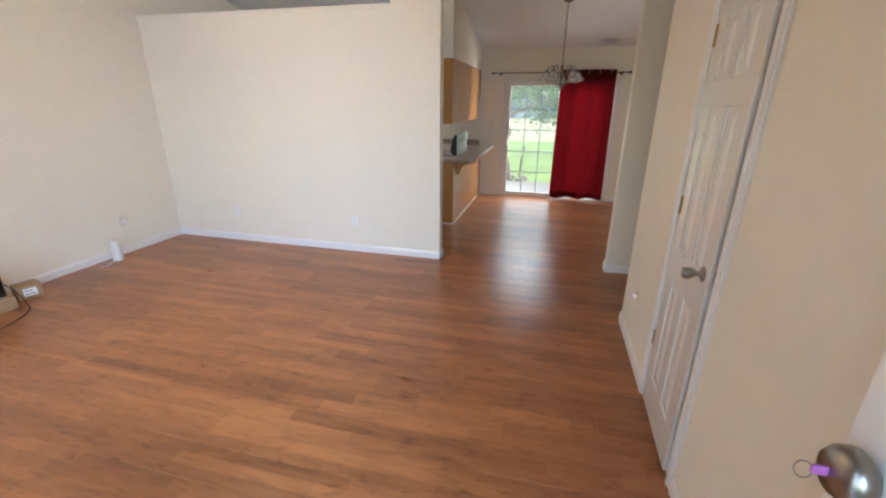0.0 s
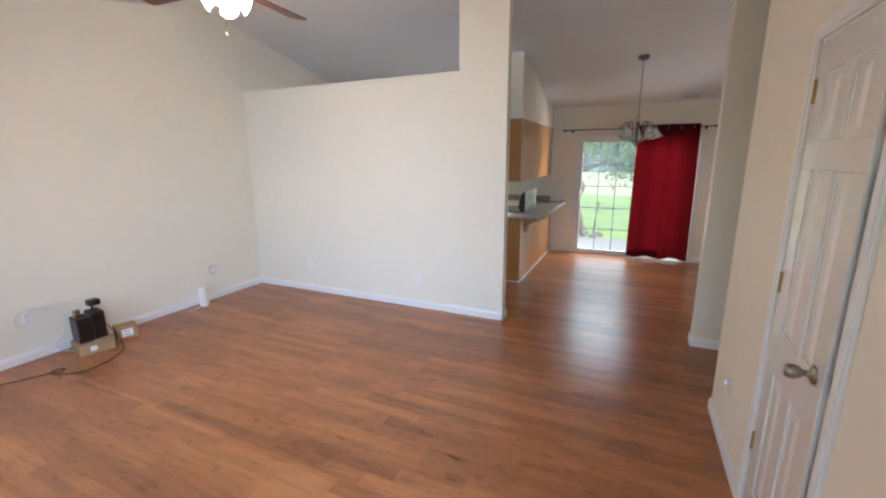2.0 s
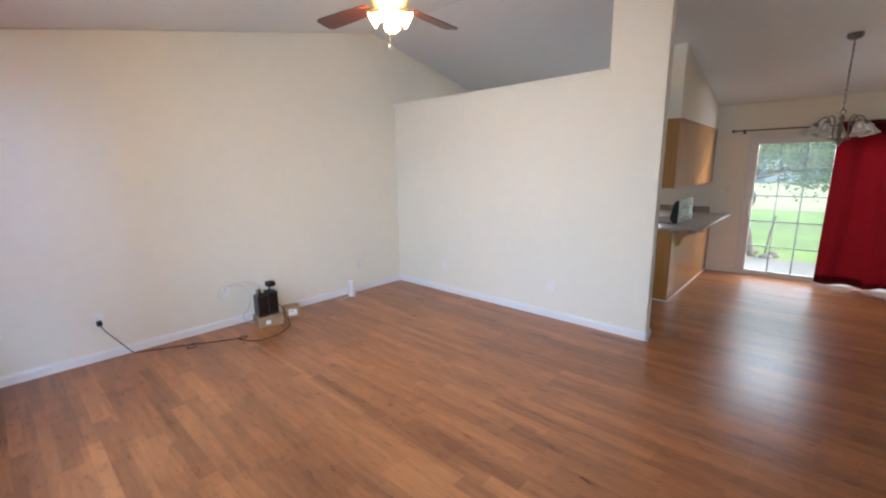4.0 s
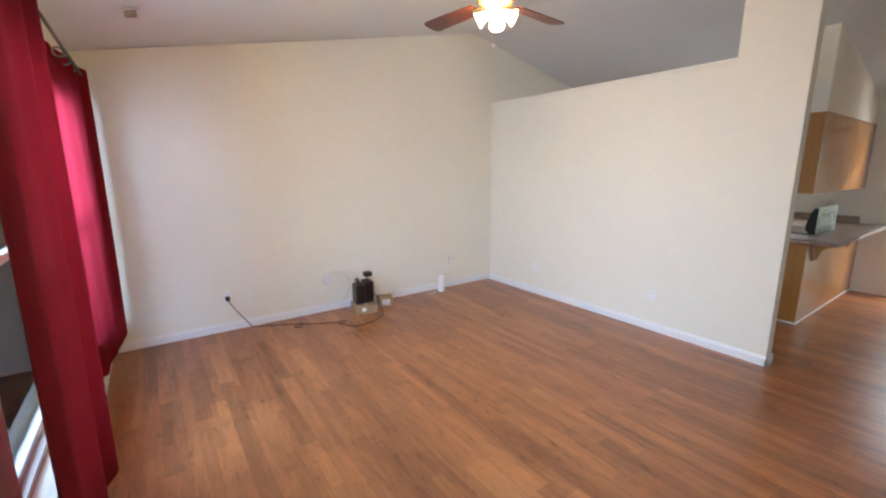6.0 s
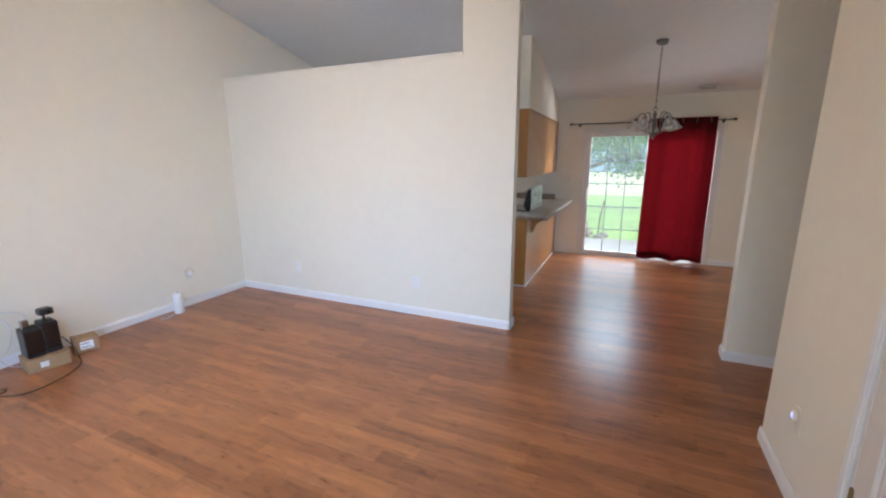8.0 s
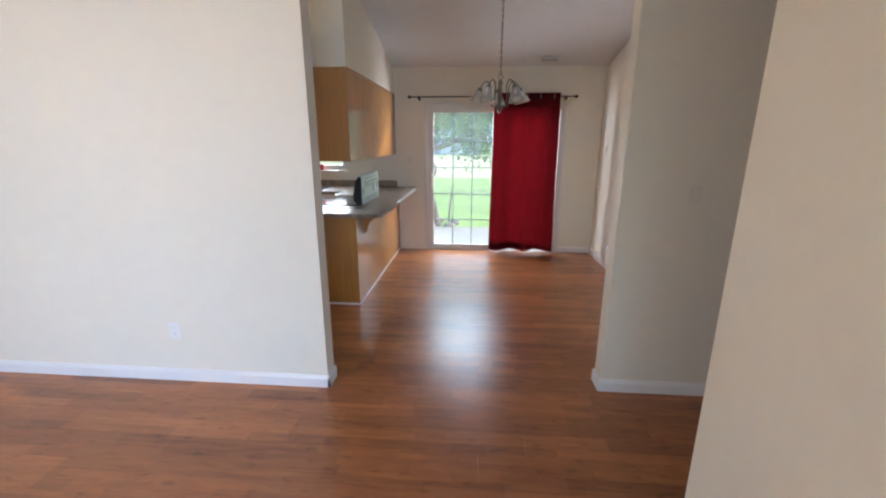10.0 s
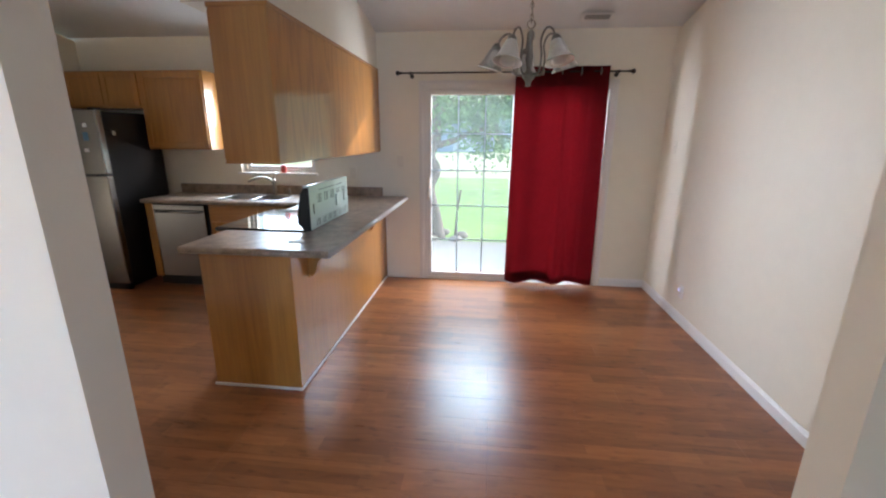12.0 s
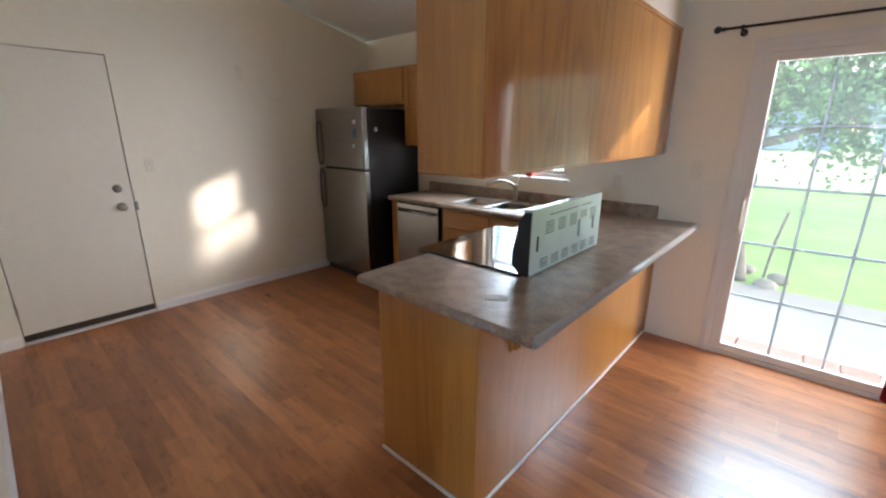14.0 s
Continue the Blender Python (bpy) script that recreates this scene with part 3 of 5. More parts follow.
part("threshold", box((XW - 0.06, GD[0] + 0.002, 0.001), (XW + 0.02, GD[1] - 0.002, 0.018), 0.006), TRIM, door, "white painted threshold")
knob(door, (XW - 0.006, 4.985, 0.94), "x", NICKEL)
part("deadbolt", lathe([(0.0, 0.0), (0.031, 0.0), (0.032, 0.005), (0.027, 0.014), (0.0, 0.016)], (XW - 0.006, 4.980, 1.085), "x", 20), NICKEL, door, "round nickel deadbolt rosette", True)
for z in (0.28, 1.05, 1.82):
    part("hinge", lathe([(0.007, -0.05), (0.007, 0.05)], (XW + 0.002, GD[0] + 0.004, z), "z", 10), NICKEL, door, "steel hinge")
part("strike_plate", box((XW - 0.004, GD[1] - 0.004, 0.90), (XW + 0.0012, GD[1] + 0.02, 0.97), 0.0005), NICKEL, door, "nickel strike plate")

# sliding patio door
door = structure("door_4", casing_run("x", YN, -1, SL[0] + 0.005, SL[1], SL[3], 0.052), VINYL, "white vinyl sliding patio door with a muntin grid", "sliding door")
bm = box((SL[0], YN + 0.002, 0.001), (SL[0] + 0.03, YN + T, SL[3]))
box((SL[1] - 0.03, YN + 0.002, 0.001), (SL[1], YN + T, SL[3]), 0, bm)
box((SL[0] + 0.03, YN + 0.002, SL[3] - 0.03), (SL[1] - 0.03, YN + T, SL[3]), 0, bm)
box((SL[0] + 0.03, YN + 0.002, 0.001), (SL[1] - 0.03, YN + T, 0.028), 0.003, bm)
box((SL[0] + 0.03, YN + 0.05, 0.028), (SL[1] - 0.03, YN + 0.058, 0.040), 0, bm)
part("frame", bm, VINYL, door)


def sash(x0, x1, y, name, parent, cols, rows, z0=0.03, z1=None, stile=0.05, rail=0.05, handle=False, label="", glazing=PANE):
    z1 = SL[3] - 0.032 if z1 is None else z1
    bm = box((x0, y, z0), (x0 + stile, y + 0.035, z1), 0.003, None, 1)
    box((x1 - stile, y, z0), (x1, y + 0.035, z1), 0.003, bm, 1)
    box((x0 + stile, y + 0.001, z0), (x1 - stile, y + 0.034, z0 + rail), 0.003, bm, 1)
    box((x0 + stile, y + 0.001, z1 - rail), (x1 - stile, y + 0.034, z1), 0.003, bm, 1)
    s = part(name, bm, VINYL, parent, label)
    p = part("pane", box((x0 + stile - 0.006, y + 0.015, z0 + rail - 0.006), (x1 - stile + 0.006, y + 0.019, z1 - rail + 0.006)), glazing, s, "clear glass pane")
    p.visible_shadow = False
    gx0, gx1, gz0, gz1 = x0 + stile, x1 - stile, z0 + rail, z1 - rail
    for k in range(1, cols):
        u = gx0 + (gx1 - gx0) * k / cols
        part("muntin", box((u - 0.007, y + 0.021, gz0), (u + 0.007, y + 0.027, gz1)), MUNTIN, s, "pale muntin bar")
    for k in range(1, rows):
        z = gz0 + (gz1 - gz0) * k / rows
        part("muntin", box((gx0, y + 0.0212, z - 0.007), (gx1, y + 0.0268, z + 0.007)), MUNTIN, s, "pale muntin bar")
    return s


slide = sash(SL[0] + 0.028, 0.09, YN + 0.012, "sliding_panel", door, 3, 5, glazing=HAZED)
sash(0.035, SL[1] - 0.028, YN + 0.062, "fixed_panel", door, 3, 5, glazing=HAZED)
bm = tube(smooth_line([(SL[0] + 0.052, YN + 0.012, 0.90), (SL[0] + 0.052, YN - 0.022, 0.93), (SL[0] + 0.052, YN - 0.026, 1.0), (SL[0] + 0.052, YN - 0.022, 1.07), (SL[0] + 0.052, YN + 0.012, 1.10)], 5), 0.007, 8)
box((SL[0] + 0.036, YN + 0.006, 0.88), (SL[0] + 0.068, YN + 0.0125, 1.12), 0.002, bm, 1)
part("pull_handle", bm, IVORY, slide, "cream pull handle", True)


# ---- windows ----
def window(name, op, face, out, label):
    """A double-hung window in an opening of a wall along x; out: +1 when outdoors lies towards +y."""
    x0, x1, z0, z1 = op
    f0, f1 = sorted((face + out * 0.05, face + out * T))
    bm = box((x0, f0, z0), (x0 + 0.035, f1, z1))
    box((x1 - 0.035, f0, z0), (x1, f1, z1), 0, bm)
    box((x0 + 0.035, f0, z1 - 0.035), (x1 - 0.035, f1, z1), 0, bm)
    box((x0 + 0.035, f0, z0), (x1 - 0.035, f1, z0 + 0.03), 0, bm)
    w = structure(name, bm, VINYL, label, "window")
    y = f0 + 0.025
    zm = (z0 + z1) / 2
    xs = [x0 + 0.035, x1 - 0.035] if x1 - x0 < 1.2 else [x0 + 0.035, (x0 + x1) / 2, x1 - 0.035]
    for a, c in zip(xs, xs[1:]):
        sash(a, c, y, "lower_sash", w, 1, 1, z0 + 0.03, zm + 0.018, 0.035, 0.035)
        sash(a, c, y + 0.036, "upper_sash", w, 1, 1, zm - 0.018, z1 - 0.035, 0.035, 0.035)
    s0, s1 = sorted((face - out * 0.03, face + out * 0.05))
    part("window_sill", box((x0 - 0.03, s0, z0 - 0.022), (x1 + 0.03, s1, z0 - 0.001), 0.004), TRIM, w, "white sill board")
    return w


window("window_1", KW, YN, 1, "white vinyl kitchen window above the sink")
window("window_2", FW, YS, -1, "white vinyl front window behind red curtains")


# ---- curtains and rods ----
def curtain(name, x0, x1, y, z0, z1, folds, depth, phase, label, hem=False, lean=0.0, skew=0.0, material=REDCLOTH, tuck=0.0):
    """A hanging cloth with soft folds that deepen downwards; real thickness."""
    c = thing(name, label, "curtain", ((x0 + x1) / 2, y, z0))

    def at(u, v):
        a = 2 * math.pi * folds * u + phase
        wave = math.sin(a + 0.6 * math.sin(a * 0.37)) * (0.55 + 0.45 * math.sin(5.1 * u + 1.0))
        pinch = math.exp(-((u - 0.66 - 0.03 * v) / 0.055) ** 2) - 0.8 * math.exp(-((u - 0.53 - 0.02 * v) / 0.03) ** 2) - 0.5 * math.exp(-((u - 0.80) / 0.03) ** 2)
        d = depth * (0.55 + 0.45 * v) * wave + tuck * (0.4 + 0.6 * v) * pinch + 0.006 * math.sin(23 * u + 3 * v)
        x = x0 + (x1 - x0) * u + lean * (v - 0.5) * (u - 0.5) + 0.010 * math.cos(a) * v
        drop = 0.016 * math.sin(a * 0.9 + 0.8) * v ** 8
        return Vector((x, y + d + skew * (u - 0.5), z1 + (z0 - z1) * v + drop))

    def layer(u0, u1, v0, v1, back, nu, nv):
        """One thickness of the cloth, or a second one folded behind it."""
        bm = bmesh.new()
        grid = []
        for j in range(nv + 1):
            v = v0 + (v1 - v0) * j / nv
            grid.append([bm.verts.new(at(u0(v) + (u1(v) - u0(v)) * i / nu, v) + Vector((0, back, 0))) for i in range(nu + 1)])
        for j in range(nv):
            for i in range(nu):
                bm.faces.new((grid[j][i], grid[j][i + 1], grid[j + 1][i + 1], grid[j + 1][i]))
        bmesh.ops.solidify(bm, geom=bm.faces[:], thickness=0.0022)
        return bm

    part("cloth", layer(lambda v: 0, lambda v: 1, 0, 1, 0, 120, 26), material, c, smooth=True)
    if tuck:
        part("header_band", layer(lambda v: 0.004, lambda v: 0.996, 0.004, 0.085, 0.004, 80, 3), material, c, "doubled header band", True)
        part("bottom_hem", layer(lambda v: 0.004, lambda v: 0.52, 0.945, 0.99, 0.004, 60, 3), material, c, "doubled bottom hem", True)
    # white strip painted in for the daylight leaking under the cloth
    if hem:
        b = bmesh.new()
        rows = [[], []]
        for i in range(61):
            u = i / 60
            x = x0 + 0.02 + (x1 - x0 - 0.06) * u
            for k, z in enumerate((z0 + 0.10, z0 - 0.024 - 0.012 * math.sin(9.2 * u + 0.6) - 0.006 * math.sin(21 * u))):
                rows[k].append(b.verts.new((x, y + 0.038 + 0.008 * math.sin(9.2 * u), z)))
        for i in range(60):
            b.faces.new((rows[0][i], rows[0][i + 1], rows[1][i + 1], rows[1][i]))
        bmesh.ops.solidify(b, geom=b.faces[:], thickness=0.002)
        part("leak_strip", b, LEAK_STRIP, c, "white strip for the daylight leaking below the hem", True)
    n = max(4, int(folds * 2))
    for k in range(n):
        o = ((x0 + (x1 - x0) * (k + 0.5) / n), z1 - 0.045)
        pts = [(o[0], y + 0.027 * math.cos(q), o[1] + 0.027 * math.sin(q)) for q in np.linspace(0, 2 * math.pi, 19)]
        part("grommet", tube(pts, 0.007, 6), NICKEL, c, "nickel grommet", True)
    return c


def rod(x0, x1, y, z, wall, label):
    r = thing("curtain_rod", label, "curtain rod", ((x0 + x1) / 2, y, z))
    part("pole", tube([(x0, y, z), (x1, y, z)], 0.008, 10), BRONZE, r, smooth=True)
    for x, s in ((x0, -1), (x1, 1)):
        part("finial", lathe([(0.0, -0.004), (0.012, -0.004), (0.012, 0.010), (0.008, 0.014), (0.019, 0.026), (0.022, 0.040), (0.014, 0.054), (0.0, 0.058)], (x, y, z), "x" if s > 0 else "-x", 16), BRONZE, r, "turned finial", True)
        bx = x - s * 0.09
        bm = tube(smooth_line([(bx, wall, z - 0.02), (bx, (wall + y) / 2, z - 0.022), (bx, y, z - 0.012)], 4), 0.006, 8)
        lathe([(0.0, -0.003), (0.02, -0.003), (0.02, 0.004), (0.0, 0.004)], (bx, wall + (0.004 if y > wall else -0.004), z - 0.02), "y", 14, bm)
        lathe([(0.013, -0.008), (0.013, 0.008)], (bx, y, z), "x", 12, bm)
        part("bracket", bm, BRONZE, r, "wall bracket", True)
    return r


rod(-1.06, 1.07, 7.462, 2.122, YN, "dark bronze curtain rod above the sliding door")
curtain("curtain", 0.035, 0.905, 7.455, 0.042, 2.168, 2.6, 0.020, 2.2, "crimson grommet curtain covering half the sliding door", True, 0.03, tuck=0.030)
rod(-4.50, -1.30, -0.405, 2.325, YS, "dark bronze curtain rod above the front window")
curtain("curtain", -4.44, -3.45, -0.442, 0.20, 2.37, 2.4, 0.014, 0.4, "red curtain glowing with daylight at the front window", skew=-0.115, material=BACKLIT_CLOTH)
curtain("curtain", -2.42, -1.42, -0.385, 0.20, 2.37, 3.1, 0.036, 0.3, "deep red curtain drawn aside at the front window", material=LIT_CLOTH)


# ---- kitchen: peninsula ----
def cabinet_door(x0, x1, z0, z1, y, parent, name="door", knob_at=None):
    """A framed oak door on a front that faces -y."""
    bm = box((x0, y - 0.019, z0), (x0 + 0.055, y, z1), 0.003, None, 1)
    box((x1 - 0.055, y - 0.019, z0), (x1, y, z1), 0.003, bm, 1)
    box((x0 + 0.055, y - 0.018, z0), (x1 - 0.055, y, z0 + 0.055), 0.003, bm, 1)
    box((x0 + 0.055, y - 0.018, z1 - 0.055), (x1 - 0.055, y, z1), 0.003, bm, 1)
    d = part(name, bm, OAK_Z, parent)
    part("panel", box((x0 + 0.05, y - 0.010, z0 + 0.05), (x1 - 0.05, y - 0.001, z1 - 0.05)), OAK_Z, d)
    return d


PX0, PX1, PY0 = -1.843, -1.285, 5.352
pen = thing("peninsula_cabinet", "honey oak peninsula base with a plain panelled back", "cabinet", ((PX0 + PX1) / 2, 6.4, 0))
part("end_panel", box((PX0, PY0, 0.0), (PX1 - 0.012, PY0 + 0.018, 0.868), 0.002), OAK_Z, pen)
part("back_panel", box((PX1 - 0.012, PY0 + 0.018, 0.0), (PX1, YN - 0.001, 0.868)), OAK_Z, pen)
part("corner_post", box((PX1 - 0.012, PY0 - 0.002, 0.0), (PX1 + 0.003, PY0 + 0.018, 0.868), 0.003), OAK_Z, pen)
part("body", box((PX0 + 0.004, PY0 + 0.02, 0.10), (PX1 - 0.014, 5.755, 0.866)), OAK_Z, pen)
part("body", box((PX0 + 0.004, 6.535, 0.10), (PX1 - 0.014, YN - 0.002, 0.866)), OAK_Z, pen)
part("end_stile", box((PX1 - 0.001, 7.505, 0.0), (PX1 + 0.010, YN - 0.001, 0.868), 0.002), OAK_Z, pen)
for a, c in (((PX0 - 0.012, PY0 - 0.012), (PX1 + 0.012, PY0)), ((PX1, PY0), (PX1 + 0.012, YN - 0.001))):
    structure("trim", box((*a, 0.001), (*c, 0.019), 0.005), TRIM, "white painted shoe moulding round the peninsula", "trim")
for y in (5.60, 6.93):
    corbel = thing("corbel", "curved oak corbel under the counter overhang", "corbel", (PX1 + 0.004, y, 0.68), group="counter corbels")
    out = [(PX1 + 0.001, 0.868), (-1.085, 0.868), (-1.085, 0.838)]
    for k in range(9):
        a = math.pi / 2 * k / 8
        out.append((-1.10 - 0.135 * math.sin(a), 0.715 + 0.115 * math.cos(a)))
    out += [(-1.245, 0.69), (-1.262, 0.672), (PX1 + 0.001, 0.672)]
    part("bracket", prism(out, "y", y - 0.021, y + 0.021), OAK_Z, corbel)
    part("plate", box((PX1 + 0.0005, y - 0.03, 0.66), (PX1 + 0.008, y + 0.03, 0.868), 0.002), OAK_Z, corbel)

ctop = thing("worktop", "grey-brown stone-look laminate worktop with rounded edge", "worktop", (-1.5, 6.5, 0.87))
CX0, CX1, CY0 = -1.925, -1.045, 5.318
SX0, SX1, SY0, SY1 = -2.88, -2.20, 7.035, 7.45
xs = [-3.61, SX0, SX1, CX0, -1.375, CX1]
ys = [CY0, 5.765, 6.525, 6.955, SY0, SY1, YN - 0.001]
gone = [(i, j) for i in range(3) for j in range(3)] + [(3, 1), (1, 4)]
bm = cells(xs, ys, gone, 0.87, 0.91)
part("slab", bm, COUNTER, ctop)
# paler than the slab: the highlight along this edge is in the colour
EDGE = mat("highlit_laminate_edge", (0.42, 0.39, 0.35), 0.28, 0, 0.12, 30)
bm = tube([(CX1, CY0, 0.89), (CX1, YN - 0.001, 0.89)], 0.0199, 14)
part("rounded_edge", bm, EDGE, ctop, "edge band painted pale as a highlight", True)
part("rounded_edge", tube([(CX0, CY0, 0.89), (CX1, CY0, 0.89)], 0.0199, 14), COUNTER, ctop, "", True)
part("rounded_edge", tube([(CX0, CY0, 0.89), (CX0, 5.764, 0.89)], 0.0199, 14), COUNTER, ctop, "", True)
part("rounded_edge", tube([(-3.61, 6.955, 0.89), (CX0, 6.955, 0.89)], 0.0199, 14), COUNTER, ctop, "", True)
part("backsplash", box((-3.61, YN - 0.021, 0.909), (-1.30, YN - 0.0005, 1.005), 0.004), COUNTER, ctop)
slip = thing("paper_slip", "small white paper slip lying on the worktop", "paper", (-1.315, 5.505, 0.911))
bm = box((-0.045, -0.03, 0), (0.045, 0.03, 0.0012))
part("sheet", bm, PAPER, slip, local=True)
slip.rotation_euler[2] = 0.5

# range with its control back turned towards the dining side
rng_ = thing("electric_range", "black glass-topped electric range set in the peninsula", "stove", (-1.70, 6.145, 0))
part("body", box((-1.99, 5.772, 0.02), (-1.39, 6.518, 0.895), 0.004), BLACK, rng_)
part("cooktop", box((-2.015, 5.766, 0.896), (-1.385, 6.524, 0.921), 0.006), GLOSS, rng_, "black ceramic glass cooktop")
part("oven_door", box((-2.028, 5.778, 0.20), (-1.992, 6.512, 0.86), 0.008), GLOSS, rng_, "black glass oven door")
part("oven_handle", tube([(-2.065, 5.83, 0.83), (-2.065, 6.46, 0.83)], 0.011, 10), STEEL, rng_, "steel handle bar", True)
for (bx, by, br) in ((-1.86, 5.95, 0.09), (-1.86, 6.34, 0.075), (-1.56, 5.95, 0.075), (-1.56, 6.34, 0.10)):
    pts = [(bx + br * math.cos(q), by + br * math.sin(q), 0.9212) for q in np.linspace(0, 2 * math.pi, 33)]
    part("burner_ring", tube(pts, 0.0009, 4), mat("ring_print", (0.10, 0.10, 0.10), 0.3), rng_, "faint burner ring")
GX0, GX1, GY0, GY1, GZ0, GZ1 = -1.43, -1.335, 5.775, 6.505, 0.915, 1.21
guard = part("backguard", prism([(-1.385, GZ0), (GX1 - 0.002, GZ0), (GX1 - 0.002, GZ1 - 0.012), (-1.37, GZ1 - 0.012), (-1.395, GZ1 - 0.05), (-1.425, 1.02), (-1.425, 0.96)], "y", GY0, GY1), BLACK, rng_, "black sloped control panel")
bm = box((GX1 - 0.0025, GY0 - 0.002, GZ0 + 0.004), (GX1 + 0.003, GY1 + 0.002, GZ1), 0.0015, None, 1)
sheet = part("rear_sheet", bm, GALV, guard, "pale galvanised rear sheet with vent slots")
part("top_cap", box((-1.375, GY0 - 0.002, GZ1 - 0.011), (GX1 - 0.003, GY1 + 0.002, GZ1 + 0.001), 0.002), GALV, guard, "pale metal cap")
bm = bmesh.new()
for col in range(5):
    for k in range(5):
        z = GZ1 - 0.072 - 0.0125 * k
        y = GY0 + 0.12 + 0.118 * col
        box((GX1 + 0.0028, y, z), (GX1 + 0.0036, y + 0.078, z + 0.0045), 0, bm)
for col in range(6):
    for k in range(4):
        z = GZ0 + 0.022 + 0.0125 * k
        y = GY0 + 0.085 + 0.105 * col
        box((GX1 + 0.0028, y, z), (GX1 + 0.0036, y + 0.072, z + 0.0045), 0, bm)
for y0, y1 in ((0.15, 0.44), (0.48, 0.60)):
    box((GX1 + 0.0028, GY0 + y0, GZ1 - 0.040), (GX1 + 0.0036, GY0 + y1, GZ1 - 0.036), 0, bm)
part("vent_grille", bm, DARK, guard, "rows of dark vent slots", kind="stuff")
for y0, z0, w, h in ((GY0 + 0.045, 1.02, 0.018, 0.07), (GY1 - 0.10, 1.03, 0.02, 0.065)):
    part("cable_hole", box((GX1 + 0.0028, y0, z0), (GX1 + 0.0036, y0 + w, z0 + h)), DARK, guard, "dark cable opening")
part("junction_cover", box((GX1 + 0.0028, GY1 - 0.27, 1.015), (GX1 + 0.012, GY1 - 0.155, 1.105), 0.003), GALV, guard, "pale junction cover plate")

# hanging cabinet above the peninsula
HX0, HX1, HY0, HZ0, HZ1 = -1.632, -1.322, 5.405, 1.372, 2.174
hang = thing("hanging_cabinet", "honey oak hanging cabinet below the soffit", "cabinet", ((HX0 + HX1) / 2, 6.5, HZ0))
part("body", box((HX0, HY0, HZ0 + 0.012), (HX1 - 0.004, YN - 0.001, HZ1)), OAK_Z, hang)
part("back_panel", box((HX1 - 0.004, HY0 + 0.004, HZ0 + 0.012), (HX1 + 0.002, YN - 0.002, HZ1 - 0.002)), OAK_FIG, hang, "glossy oak veneer back")
part("bottom_rail", box((HX0 - 0.002, HY0 - 0.003, HZ0), (HX1 + 0.006, YN - 0.001, HZ0 + 0.012), 0.002), OAK_Y, hang)
part("top_moulding", box((HX1 + 0.002, HY0 - 0.006, HZ1 - 0.024), (HX1 + 0.014, YN - 0.002, HZ1), 0.004), OAK_Y, hang)
part("top_moulding", box((HX0 - 0.004, HY0 - 0.010, HZ1 - 0.024), (HX1 + 0.014, HY0 - 0.001, HZ1), 0.004), OAK_X, hang)
part("end_stile", box((HX1 + 0.002, 7.50, HZ0 + 0.012), (HX1 + 0.012, YN - 0.002, HZ1 - 0.024), 0.002), OAK_Z, hang)
for k in range(4):
    y0 = HY0 + 0.02 + k * 0.525
    d = part("door", box((HX0 - 0.019, y0, HZ0 + 0.02), (HX0 - 0.0005, y0 + 0.50, HZ1 - 0.03), 0.004), OAK_Z, hang)

# ---- kitchen: back wall ----
def base_front(name, label, x0, x1, at_y=6.985, drawers=False):
    c = thing(name, label, "cabinet", ((x0 + x1) / 2, 7.25, 0), group="base cabinets")
    part("body", box((x0, at_y + 0.001, 0.10), (x1, YN - 0.001, 0.868)), OAK_Z, c)
    part("toe_kick", box((x0, at_y + 0.06, 0.0), (x1, at_y + 0.08, 0.0995)), DARK, c, "dark toe kick")
    return c


c = base_front("sink_cabinet", "honey oak base cabinet under the steel sink", -2.925, -1.86)
for k, (a, b_) in enumerate(((-2.91, -2.41), (-2.40, -1.90))):
    part("drawer_front", box((a, 6.966, 0.715), (b_, 6.985, 0.85), 0.004), OAK_X, c)
    cabinet_door(a, b_, 0.125, 0.695, 6.985, c)
c = base_front("filler_panel", "narrow honey oak panel beside the dishwasher", -3.61, -3.535)
dw = thing("dishwasher", "stainless steel dishwasher between oak cabinets", "dishwasher", (-3.23, 7.2, 0))
part("tub", box((-3.53, 6.99, 0.08), (-2.93, 7.50, 0.866), 0.003), BLACK, dw)
part("door", box((-3.50, 6.955, 0.12), (-2.955, 6.989, 0.80), 0.006), STEEL, dw, "brushed steel door")
part("control_strip", box((-3.50, 6.955, 0.805), (-2.955, 6.989, 0.856), 0.004), STEEL, dw, "brushed steel control strip")
part("handle", tube([(-3.46, 6.935, 0.79), (-2.995, 6.935, 0.79)], 0.010, 10), STEEL, dw, "steel bar handle", True)
part("toe_kick", box((-3.52, 7.03, 0.0), (-2.94, 7.05, 0.079)), DARK, dw, "dark toe kick")

